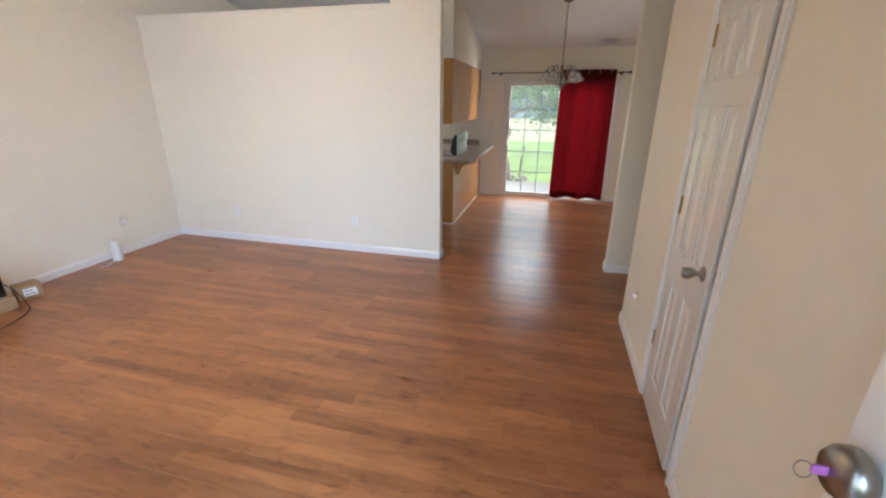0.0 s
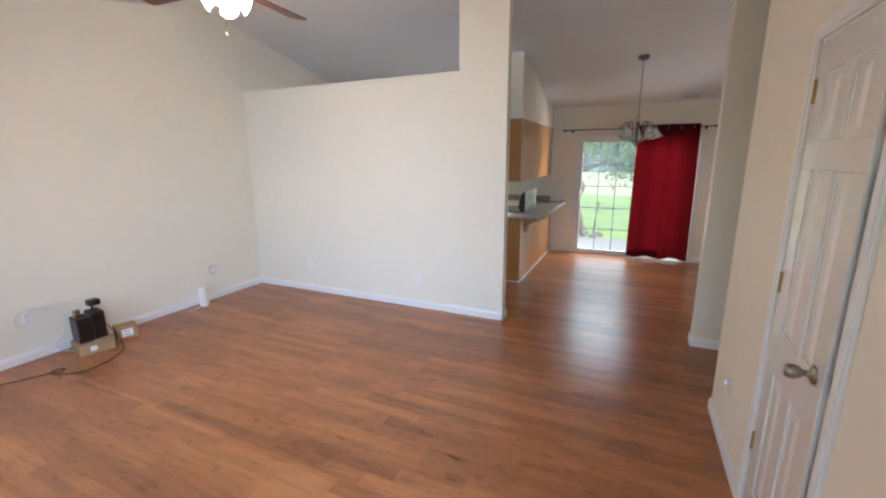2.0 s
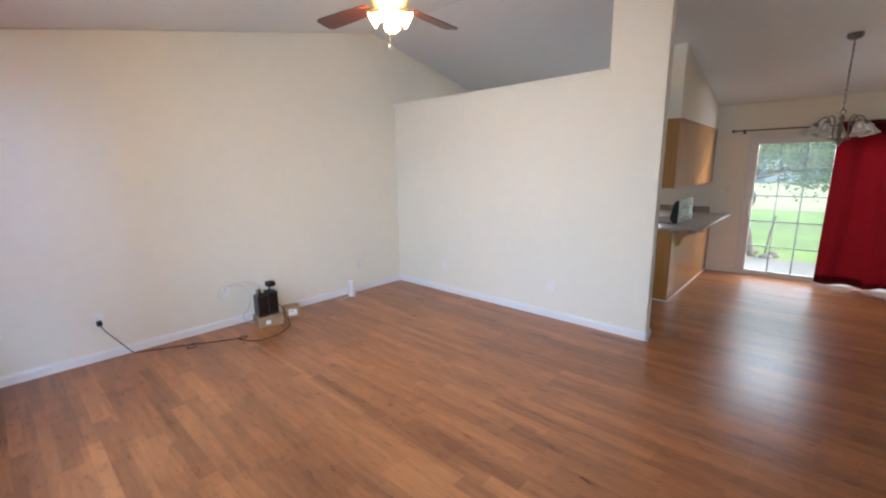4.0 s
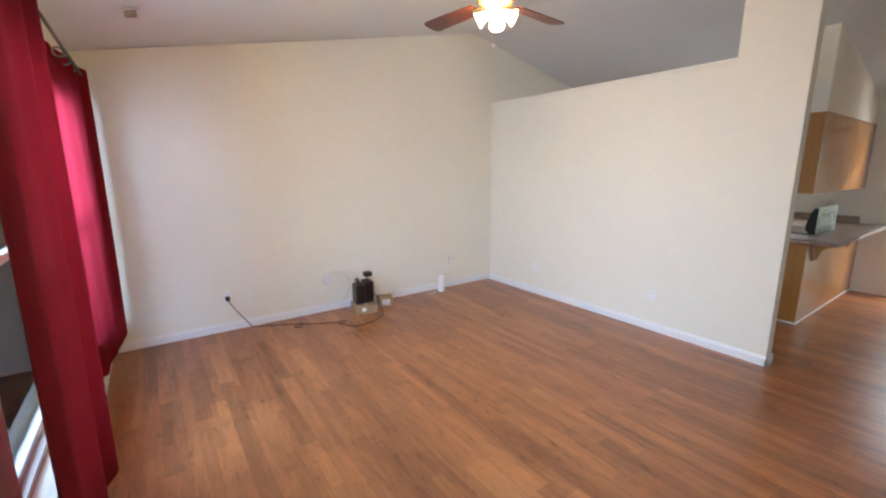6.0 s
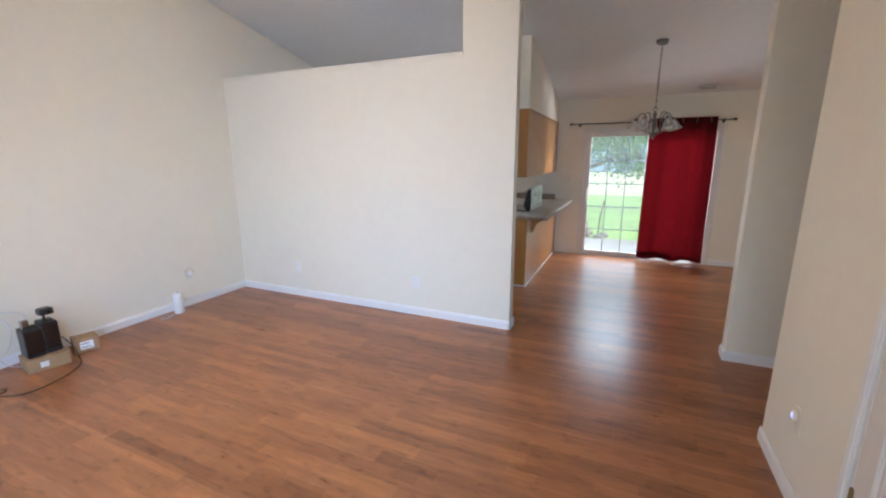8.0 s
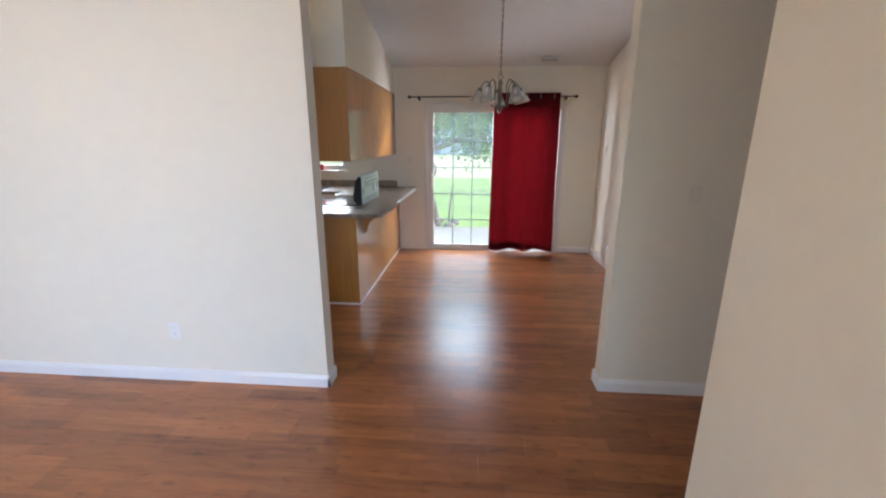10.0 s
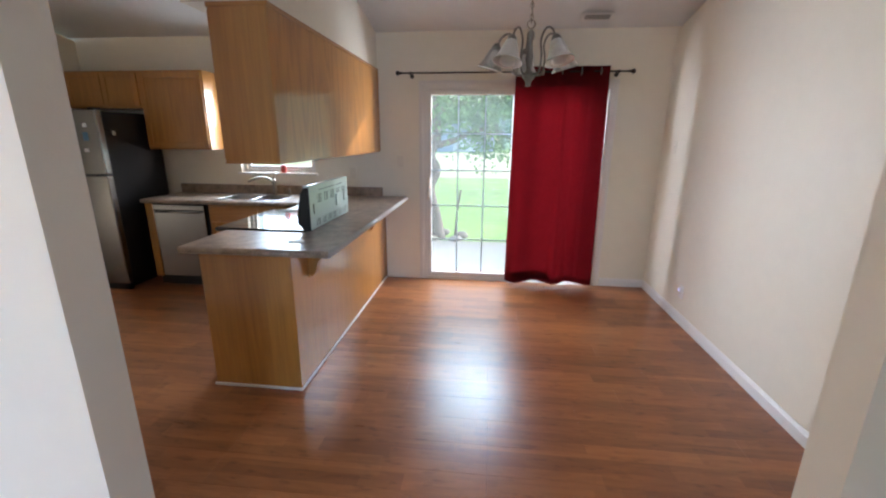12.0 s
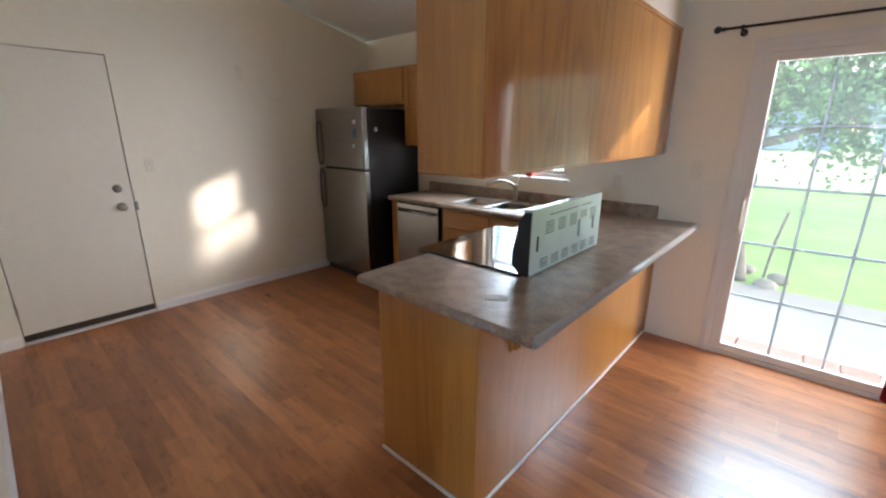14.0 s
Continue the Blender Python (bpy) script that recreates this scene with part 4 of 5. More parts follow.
sink = thing("sink", "double-bowl stainless steel drop-in sink", "sink", (-2.54, 7.24, 0.74))
bm = bmesh.new()
xm = -2.51
for a, b_ in ((SX0 - 0.012, SX0 + 0.022), (xm - 0.018, xm + 0.018), (SX1 - 0.022, SX1 + 0.012)):
    box((a, SY0 - 0.012, 0.9105), (b_, SY1 + 0.012, 0.916), 0.0015, bm, 1)
for a, b_ in ((SY0 - 0.012, SY0 + 0.02), (SY1 - 0.06, SY1 + 0.012)):
    box((SX0 - 0.012, a, 0.9108), (SX1 + 0.012, b_, 0.9157), 0.0015, bm, 1)
part("rim", bm, SINK, sink)
for a, b_ in ((SX0 + 0.02, xm - 0.016), (xm + 0.016, SX1 - 0.02)):
    bm = bmesh.new()
    top = [(a, SY0 + 0.018), (b_, SY0 + 0.018), (b_, SY1 - 0.058), (a, SY1 - 0.058)]
    hi = [bm.verts.new((*p, 0.911)) for p in top]
    cx, cy = (a + b_) / 2, (SY0 + SY1 - 0.04) / 2
    lo = [bm.verts.new((cx + (p[0] - cx) * 0.9, cy + (p[1] - cy) * 0.9, 0.75)) for p in top]
    for k in range(4):
        bm.faces.new((hi[k], hi[(k + 1) % 4], lo[(k + 1) % 4], lo[k]))
    bm.faces.new(lo)
    bmesh.ops.solidify(bm, geom=bm.faces[:], thickness=0.002)
    b2 = part("bowl", bm, SINK, sink)
    part("drain", lathe([(0.0, 0.0), (0.04, 0.0), (0.042, 0.003), (0.0, 0.002)], (cx, cy, 0.752), "z", 20), NICKEL, b2, "round drain", True)
tap = thing("faucet", "brushed nickel single-lever kitchen faucet", "faucet", (-2.45, 7.425, 0.916))
part("base", lathe([(0.0, 0.0), (0.028, 0.0), (0.027, 0.008), (0.020, 0.014), (0.019, 0.10), (0.022, 0.13), (0.020, 0.165), (0.0, 0.172)], (-2.45, 7.425, 0.916), "z", 18), NICKEL, tap, "", True)
part("spout", tube(smooth_line([(-2.45, 7.425, 1.03), (-2.47, 7.40, 1.075), (-2.52, 7.34, 1.105), (-2.58, 7.27, 1.10), (-2.615, 7.22, 1.075)], 6), 0.012, 10, None, 0.014), NICKEL, tap, "curved spout", True)
part("lever", tube(smooth_line([(-2.45, 7.425, 1.08), (-2.448, 7.44, 1.105), (-2.44, 7.46, 1.135)], 4), 0.008, 8, None, 0.010), NICKEL, tap, "lever handle", True)
spray = thing("side_spray", "small nickel side sprayer beside the faucet", "sprayer", (-2.29, 7.43, 0.916))
part("body", lathe([(0.0, 0.0), (0.018, 0.0), (0.016, 0.01), (0.012, 0.02), (0.014, 0.05), (0.012, 0.062), (0.0, 0.065)], (-2.29, 7.43, 0.916), "z", 14), NICKEL, spray, smooth=True)
soap = thing("soap_bottle", "small red soap bottle standing on the window sill", "bottle", (-2.40, YN + 0.01, 1.140))
part("bottle", box((-2.425, YN - 0.012, 1.1405), (-2.365, YN + 0.028, 1.222), 0.012), mat("red_soap_plastic", (0.55, 0.06, 0.05), 0.3), soap)
part("cap", lathe([(0.0, 0.0), (0.012, 0.0), (0.012, 0.018), (0.0, 0.02)], (-2.395, YN + 0.008, 1.222), "z", 12), PLASTIC, soap, "white cap")


def wall_cabinet(label, x0, x1, z0, z1, n):
    c = thing("wall_cabinet", label, "cabinet", ((x0 + x1) / 2, 7.4, z0), group="wall cabinets")
    part("body", box((x0, 7.262, z0), (x1, YN - 0.001, z1), 0.002), OAK_Z, c)
    w = (x1 - x0 - 0.02) / n
    for k in range(n):
        cabinet_door(x0 + 0.012 + k * w, x0 + 0.008 + (k + 1) * w, z0 + 0.015, z1 - 0.015, 7.2615, c)
    return c


wall_cabinet("honey oak wall cabinet above the refrigerator", -4.50, -3.685, 1.785, 2.14, 2)
wall_cabinet("honey oak wall cabinet beside the kitchen window", -3.682, -3.0, 1.383, 2.14, 1)

# refrigerator
FX0, FX1, FY0 = -4.535, -3.74, 6.765
fr = thing("refrigerator", "stainless top-freezer refrigerator with black sides", "refrigerator", ((FX0 + FX1) / 2, 7.1, 0))
part("body", box((FX0 + 0.004, FY0 + 0.075, 0.03), (FX1 - 0.004, 7.50, 1.735), 0.008), BLACK, fr, "textured black cabinet")
low = part("lower_door", box((FX0, FY0, 0.075), (FX1, FY0 + 0.07, 1.148), 0.014, None, 3), STEEL, fr, "brushed steel lower door")
up = part("freezer_door", box((FX0, FY0, 1.162), (FX1, FY0 + 0.07, 1.745), 0.014, None, 3), STEEL, fr, "brushed steel freezer door")
part("toe_grille", box((FX0 + 0.01, FY0 + 0.03, 0.005), (FX1 - 0.01, FY0 + 0.07, 0.07), 0.004), BLACK, fr, "black toe grille")
part("hinge_cap", box((FX1 - 0.09, FY0 + 0.02, 1.746), (FX1 - 0.02, FY0 + 0.10, 1.762), 0.005), BLACK, fr, "black hinge cap")
for door_, za, zb in ((up, 1.19, 1.62), (low, 0.72, 1.12)):
    x = FX0 + 0.055
    part("handle", tube(smooth_line([(x, FY0 + 0.004, za), (x, FY0 - 0.022, za + 0.03), (x, FY0 - 0.030, (za + zb) / 2), (x, FY0 - 0.022, zb - 0.03), (x, FY0 + 0.004, zb)], 6), 0.008, 8), BLACK, door_, "dark curved handle", True)
for x, z, w, h, m_ in ((-3.90, 1.47, 0.05, 0.075, mat("blue_magnet", (0.10, 0.22, 0.33), 0.5)), (-3.885, 1.59, 0.04, 0.035, PAPER), (-3.915, 1.37, 0.045, 0.03, PAPER)):
    g = thing("fridge_magnet", "small flat magnet stuck on the freezer door", "magnet", (x, FY0, z), group="fridge magnets")
    part("plate", box((x, FY0 - 0.004, z), (x + w, FY0 - 0.0005, z + h), 0.001), m_, g)
g = thing("fridge_magnet", "small pale clip magnet on the black side", "magnet", (FX1, 6.93, 1.55), group="fridge magnets")
part("plate", box((FX1 - 0.0035, 6.91, 1.52), (FX1 + 0.004, 6.94, 1.56), 0.001), PAPER, g)


# ---- electrical plates, vents and detectors ----
def plate(kind, x, y, z, nx, ny, label, material=PLASTIC):
    """A wall plate with its fittings; (nx, ny) points out of the wall."""
    o = thing(kind, label, "outlet" if kind == "outlet" else "switch", (x, y, z), math.degrees(math.atan2(nx, -ny)), group="wall plates")
    part("plate", box((-0.035, -0.006, -0.057), (0.035, -0.0003, 0.057), 0.002), material, o, local=True)
    if kind == "outlet":
        for dz in (-0.02, 0.02):
            s = part("socket", box((-0.017, -0.0075, dz - 0.014), (0.017, -0.0055, dz + 0.014), 0.0006), material, o, local=True)
            bm = box((-0.008, -0.0079, dz - 0.004), (-0.006, -0.0072, dz + 0.005))
            box((0.006, -0.0079, dz - 0.004), (0.008, -0.0072, dz + 0.005), 0, bm)
            part("slots", bm, DARK, s, local=True)
    else:
        part("rocker", box((-0.006, -0.014, -0.010), (0.006, -0.0055, 0.012), 0.002), material, o, local=True)
    return o


plate("outlet", -2.112, YP0, 0.362, 0, -1, "white duplex outlet low on the partition")
plate("outlet", -3.682, YP0, 0.362, 0, -1, "white duplex outlet low on the partition")
plate("outlet", XW, 0.44, 0.365, 1, 0, "white duplex outlet with a black plug in it")
plate("outlet", XW, 1.50, 0.365, 1, 0, "white cable plate behind the loose cables")
plate("outlet", XE, 2.585, 0.40, -1, 0, "ivory outlet on the closet wall", IVORY)
plate("outlet", XD, 6.70, 0.27, -1, 0, "white outlet on the dining wall")
plate("outlet", XW, 6.46, 0.315, 1, 0, "white outlet beside the refrigerator")
plate("switch", XW, 5.228, 1.26, 1, 0, "ivory light switch beside the garage door", IVORY)
plate("switch", XW, 6.037, 2.03, 1, 0, "small ivory plate high on the kitchen wall", IVORY)
plate("switch", 1.05, 4.068, 1.27, 0, -1, "ivory light switch on the stub wall", IVORY)
plate("switch", XD, 7.25, 1.45, -1, 0, "ivory switch near the dining corner", IVORY)
plate("switch", -1.10, YN, 1.28, 0, -1, "ivory switch between counter and sliding door", IVORY)
plate("switch", -1.62, YN, 1.15, 0, -1, "ivory outlet plate above the backsplash", IVORY)
for x, y, z, nx, lab, m_ in ((XE, 2.585, 0.42, -1, "white plug-in night light", IVORY), (XD, 6.70, 0.29, -1, "white plug-in night light", PLASTIC)):
    n_ = thing("night_light", lab + " in the outlet", "night light", (x + nx * 0.008, y, z))
    part("body", box((min(x + nx * 0.008, x + nx * 0.028), y - 0.016, z - 0.018), (max(x + nx * 0.008, x + nx * 0.028), y + 0.016, z + 0.022), 0.006), m_, n_)
    part("lens", box((min(x + nx * 0.0282, x + nx * 0.030), y - 0.010, z - 0.010), (max(x + nx * 0.0282, x + nx * 0.030), y + 0.010, z + 0.012), 0.002), glow_material("blue_light_lens", (0.3, 0.35, 1.0), 0.3), n_, "faint blue lens")


def ceiling_vent(x, y, label, size=1.0):
    slope = math.degrees(math.atan((RIDGE - EAVE) / (YN - YR))) * (1 if y < YR else -1)
    v = thing("ceiling_vent", label, "vent", (x, y, roof(y) - 0.001))
    v.matrix_world = pose(x, y, roof(y) - 0.001, slope) @ Matrix.Scale(size, 4)
    bm = box((-0.17, -0.085, -0.010), (0.17, -0.055, 0.0), 0.003, None, 1)
    box((-0.17, 0.055, -0.010), (0.17, 0.085, 0.0), 0.003, bm, 1)
    box((-0.17, -0.055, -0.010), (-0.14, 0.055, 0.0), 0.003, bm, 1)
    box((0.14, -0.055, -0.010), (0.17, 0.055, 0.0), 0.003, bm, 1)
    part("frame", bm, PLASTIC, v, local=True)
    part("backing", box((-0.14, -0.055, -0.003), (0.14, 0.055, -0.0005)), DARK, v, "dark duct behind", local=True)
    for k in range(7):
        bm = box((-0.14, -0.006, -0.0008), (0.14, 0.006, 0.0008))
        bm.transform(pose(0, -0.045 + 0.015 * k, -0.006, 35))
        part("slat", bm, PLASTIC, v, local=True)
    return v


ceiling_vent(0.70, 7.28, "white slatted ceiling vent above the sliding door", 0.75)
ceiling_vent(-3.60, -0.058, "small white slatted ceiling vent near the front wall", 0.6)
det = thing("smoke_detector", "round white smoke detector on the soffit end", "smoke detector", (-1.655, 5.40, 2.245))
part("base", lathe([(0.0, 0.0), (0.062, 0.0), (0.062, 0.012), (0.0, 0.012)], (-1.655, 5.399, 2.245), "-y", 28), PLASTIC, det)
part("cover", lathe([(0.0, 0.0), (0.058, 0.0), (0.056, 0.014), (0.044, 0.026), (0.02, 0.030), (0.0, 0.030)], (-1.655, 5.387, 2.245), "-y", 28), PLASTIC, det, "", True)


# ---- ceiling fan ----
CFX, CFY, CFZ = -2.25, 1.89, 2.68
fan = thing("ceiling_fan", "four-blade ceiling fan with dark blades and lit lamps", "ceiling fan", (CFX, CFY, roof(CFY)))
part("canopy", lathe([(0.0, 0.03), (0.07, 0.03), (0.07, -0.02), (0.045, -0.06), (0.0, -0.065)], (CFX, CFY, roof(CFY)), "z", 24), BRASS, fan, "brass canopy", True)
part("downrod", lathe([(0.012, 0.0), (0.012, roof(CFY) - CFZ - 0.14)], (CFX, CFY, CFZ + 0.11), "z", 12), BRASS, fan, "brass rod", True)
part("motor", lathe([(0.0, 0.12), (0.05, 0.118), (0.11, 0.09), (0.125, 0.05), (0.12, 0.015), (0.08, -0.005), (0.05, -0.02), (0.0, -0.02)], (CFX, CFY, CFZ), "z", 28), BRASS, fan, "brass motor housing", True)
for k in range(4):
    M = pose(CFX, CFY, CFZ + 0.012, 0, 0, 95 + 90 * k)
    bm = box((0.09, -0.018, -0.004), (0.22, 0.018, 0.003), 0.003)
    bm.transform(M)
    arm = part("blade_arm", bm, BRASS, fan, "brass blade arm")
    out = [(0.18, -0.055), (0.40, -0.068), (0.655, -0.076), (0.688, -0.058), (0.695, 0.0), (0.688, 0.058), (0.655, 0.076), (0.40, 0.068), (0.18, 0.055)]
    bm = prism(out, "z", 0.004, 0.011)
    bm.transform(M @ pose(0, 0, 0, 11))
    part("blade", bm, BLADE, arm, "dark cherry blade")
kit = part("light_kit", lathe([(0.0, -0.02), (0.05, -0.02), (0.055, -0.05), (0.03, -0.075), (0.0, -0.085)], (CFX, CFY, CFZ), "z", 20), BRASS, fan, "brass lamp holder", True)
for k in range(4):
    M = pose(CFX, CFY, CFZ - 0.055, 0, 0, 43 + 90 * k) @ pose(0.05, 0, 0.0, 0, 118, 0)
    bm = lathe([(0.0, 0.0), (0.018, 0.0), (0.030, 0.025), (0.038, 0.055), (0.052, 0.085), (0.060, 0.092), (0.0, 0.070)], (0, 0, 0), "z", 18)
    bm.transform(M @ Matrix.Scale(0.86, 4))
    part("lamp_shade", bm, GLOW, kit, "lit frosted glass shade", True)
part("pull_chain", tube([(CFX + 0.01, CFY - 0.02, CFZ - 0.08), (CFX + 0.01, CFY - 0.02, CFZ - 0.245)], 0.0016, 6), BRASS, fan, "brass pull chain")
part("chain_pull", lathe([(0.0, 0.0), (0.005, 0.004), (0.005, 0.022), (0.0, 0.026)], (CFX + 0.01, CFY - 0.02, CFZ - 0.27), "z", 10), PLASTIC, fan, "small chain pull", True)

# ---- chandelier ----
QX, QY = 0.03, 5.85
ch = thing("chandelier", "dark pewter five-arm chandelier with frosted bell shades, unlit", "chandelier", (QX, QY, roof(QY)))
part("canopy", lathe([(0.0, 0.02), (0.062, 0.02), (0.062, -0.008), (0.045, -0.028), (0.015, -0.036), (0.0, -0.036)], (QX, QY, roof(QY)), "z", 24), PEWTER, ch, "", True)
zt, zc = roof(QY) - 0.034, 2.15
n = int((zt - zc) / 0.03)
bm = bmesh.new()
for k in range(n):
    z = zt - 0.018 - (zt - zc - 0.02) * k / n
    pts = [(QX + (0.0085 * math.cos(q) if k % 2 else 0), QY + (0 if k % 2 else 0.0085 * math.cos(q)), z + 0.019 * math.sin(q)) for q in np.linspace(0, 2 * math.pi, 11)]
    tube(pts, 0.0022, 5, bm)
tube([(QX + 0.004, QY + 0.003, zt), (QX - 0.003, QY, (zt + zc) / 2), (QX, QY, zc)], 0.003, 5, bm)
part("chain", bm, PEWTER, ch, "pewter chain with its cord")
part("hanging_ring", tube([(QX + 0.022 * math.cos(q), QY, zc - 0.005 + 0.022 * math.sin(q)) for q in np.linspace(0, 2 * math.pi, 21)], 0.0035, 6), PEWTER, ch, "", True)
part("column", lathe([(0.0, 2.09), (0.012, 2.088), (0.022, 2.07), (0.022, 2.045), (0.014, 2.03), (0.016, 1.99), (0.024, 1.94), (0.018, 1.90), (0.014, 1.872), (0.034, 1.858), (0.036, 1.838), (0.020, 1.815), (0.014, 1.80), (0.016, 1.79), (0.0, 1.782)], (QX, QY, 0.028), "z", 18), PEWTER, ch, "turned pewter column", True)
for k in range(5):
    a = radians(20 + 72 * k)
    dx, dy = math.cos(a), math.sin(a)
    pts = [(QX + dx * r * 1.1, QY + dy * r * 1.1, z + 0.028) for r, z in ((0.030, 1.848), (0.075, 1.86), (0.088, 1.94), (0.078, 2.02), (0.11, 2.075), (0.152, 2.062), (0.176, 2.018))]
    arm = part("arm", tube(smooth_line(pts, 5), 0.0062, 8), PEWTER, ch, "curved pewter arm", True)
    M = Matrix.Translation((QX + dx * 0.196, QY + dy * 0.196, 2.048)) @ pose(0, 0, 0, 0, 0, 20 + 72 * k) @ pose(0, 0, 0, 0, 163, 0)
    bm = lathe([(0.0, -0.012), (0.014, -0.010), (0.024, 0.004), (0.028, 0.020), (0.0, 0.022)], (0, 0, 0), "z", 16)
    bm.transform(M)
    part("socket_cup", bm, PEWTER, arm, "pewter cup", True)
    bm = bmesh.new()
    prof = [(0.022, 0.012), (0.034, 0.035), (0.044, 0.062), (0.054, 0.092), (0.070, 0.122), (0.078, 0.130), (0.074, 0.131), (0.051, 0.093), (0.040, 0.062), (0.030, 0.035), (0.018, 0.014)]
    lathe(prof, (0, 0, 0), "z", 22, bm)
    bm.transform(M @ Matrix.Scale(1.05, 4))
    part("bell_shade", bm, FROST, arm, "frosted marbled glass bell shade", True)

# ---- living room: loose things ----
carton = thing("cardboard_box", "flat brown cardboard box under the black units", "box", (-4.33, 1.815, 0))
part("carton", box((-0.115, -0.13, 0.0), (0.115, 0.13, 0.105), 0.004), CARD, carton, local=True)
part("label", box((0.1152, -0.055, 0.03), (0.1162, -0.005, 0.075)), PAPER, carton, "white shipping label", local=True)
part("tape", box((-0.116, -0.02, 0.1052), (0.116, 0.02, 0.106)), mat("tan_tape", (0.40, 0.28, 0.15), 0.3), carton, "tan packing tape", local=True)
carton.rotation_euler[2] = -0.18
carton2 = thing("cardboard_box", "small brown cardboard box with a white label", "box", (-4.36, 2.10, 0))
part("carton", box((-0.075, -0.085, 0.0), (0.075, 0.085, 0.125), 0.004), CARD, carton2, local=True)
part("label", box((0.0752, -0.045, 0.03), (0.0762, 0.045, 0.10)), PAPER, carton2, "white printed label", local=True)
bm = box((0.0763, -0.035, 0.045), (0.0767, 0.03, 0.052))
box((0.0763, -0.035, 0.075), (0.0767, 0.02, 0.082), 0, bm)
part("print", bm, INK, carton2, "grey print lines", local=True)
carton2.rotation_euler[2] = -0.3
for y, h, w in ((1.763, 0.225, 0.112), (1.872, 0.250, 0.100)):
    u = thing("network_unit", "upright black plastic network unit on the carton", "modem", (-4.35, y, 0.1062), group="network units")
    part("case", box((-0.08, -w / 2, 0.0), (0.08, w / 2, h), 0.008), BLACK, u, local=True)
    part("front_seam", box((0.0802, -w / 2 + 0.008, h * 0.12), (0.0812, w / 2 - 0.008, h * 0.9), 0.0005), GLOSS, u, "glossy front", local=True)
    part("top_vent", box((-0.06, -w / 2 + 0.012, h + 0.0002), (0.06, w / 2 - 0.012, h + 0.003), 0.001), DARK, u, "dark top vent", local=True)
    u.rotation_euler[2] = -0.12
cam_ = thing("web_camera", "small black camera on a stand atop the unit", "camera", (-4.35, 1.865, 0.3547))
part("stand", lathe([(0.0, 0.0), (0.03, 0.0), (0.03, 0.006), (0.010, 0.012), (0.009, 0.05), (0.0, 0.055)], (-4.35, 1.865, 0.3547), "z", 14), BLACK, cam_, smooth=True)
part("head", box((-4.385, 1.83, 0.405), (-4.30, 1.92, 0.462), 0.014), BLACK, cam_)
part("lens", lathe([(0.0, 0.0), (0.014, 0.0), (0.014, 0.004), (0.0, 0.005)], (-4.30, 1.885, 0.433), "x", 14), GLOSS, cam_, "glossy lens")
part("adapter", box((-4.37, 1.72, 0.3215), (-4.33, 1.765, 0.40), 0.006), STEEL, cam_, "grey cable adapter")


def cable(name, pts, r, material, label, category="cable"):
    c = thing(name, label, category, pts[0])
    part("cord", tube(smooth_line(pts, 7), r, 7), material, c, smooth=True)
    return c


PALE = mat("pale_grey_cable", (0.62, 0.61, 0.58), 0.5, 0, 0.05, 20)
BROWNC = mat("dark_brown_cord", (0.035, 0.025, 0.02), 0.5, 0, 0.1, 20)
cable("network_cable", [(-4.576, 1.50, 0.37), (-4.54, 1.48, 0.42), (-4.52, 1.55, 0.455), (-4.50, 1.66, 0.42), (-4.46, 1.70, 0.33), (-4.43, 1.66, 0.20), (-4.44, 1.60, 0.12), (-4.43, 1.64, 0.05), (-4.42, 1.70, 0.02)], 0.004, PALE, "pale looped network cable hanging from the wall plate")
cable("network_cable", [(-4.576, 1.505, 0.35), (-4.53, 1.44, 0.33), (-4.51, 1.40, 0.38), (-4.52, 1.44, 0.45), (-4.50, 1.58, 0.47), (-4.46, 1.72, 0.46), (-4.42, 1.78, 0.42), (-4.40, 1.76, 0.36)], 0.0035, PALE, "pale thin cable arching to the black units")
plug = thing("power_plug", "black power plug in the wall outlet", "plug", (XW + 0.008, 0.44, 0.345))
part("body", box((XW + 0.008, 0.420, 0.322), (XW + 0.05, 0.460, 0.368), 0.008), BLACK, plug)
cord = [(XW + 0.05, 0.44, 0.33), (XW + 0.055, 0.47, 0.27), (XW + 0.052, 0.54, 0.16), (XW + 0.048, 0.60, 0.07), (XW + 0.045, 0.645, 0.012), (-4.50, 0.73, 0.0055), (-4.44, 0.86, 0.0055), (-4.36, 1.02, 0.0055), (-4.30, 1.08, 0.0055), (-4.24, 1.06, 0.0055), (-4.27, 1.00, 0.006), (-4.33, 1.06, 0.0135), (-4.28, 1.15, 0.0055), (-4.20, 1.30, 0.0055), (-4.14, 1.42, 0.0055), (-4.09, 1.46, 0.0055), (-4.13, 1.50, 0.0055), (-4.17, 1.44, 0.006), (-4.08, 1.41, 0.0135), (-3.95, 1.50, 0.0055), (-3.92, 1.62, 0.0055), (-3.98, 1.80, 0.0055), (-4.09, 1.93, 0.0055), (-4.18, 1.965, 0.03), (-4.235, 1.965, 0.11), (-4.30, 1.93, 0.20)]
cable("extension_cable", cord, 0.0042, BROWNC, "dark power cord running over the floor to the units", "cable")
diff = thing("air_freshener", "slim white plastic air freshener standing by the baseboard", "air freshener", (-4.46, 3.0, 0))
part("body", lathe([(0.0, 0.0), (0.046, 0.0), (0.049, 0.01), (0.048, 0.10), (0.044, 0.19), (0.040, 0.212), (0.026, 0.221), (0.0, 0.222)], (-4.46, 3.0, 0.001), "z", 22), PLASTIC, diff, smooth=True)
part("nozzle", lathe([(0.0, 0.0), (0.012, 0.0), (0.012, 0.006), (0.0, 0.007)], (-4.46, 3.0, 0.223), "z", 12), mat("grey_nozzle", (0.4, 0.4, 0.42), 0.4), diff, "grey nozzle")
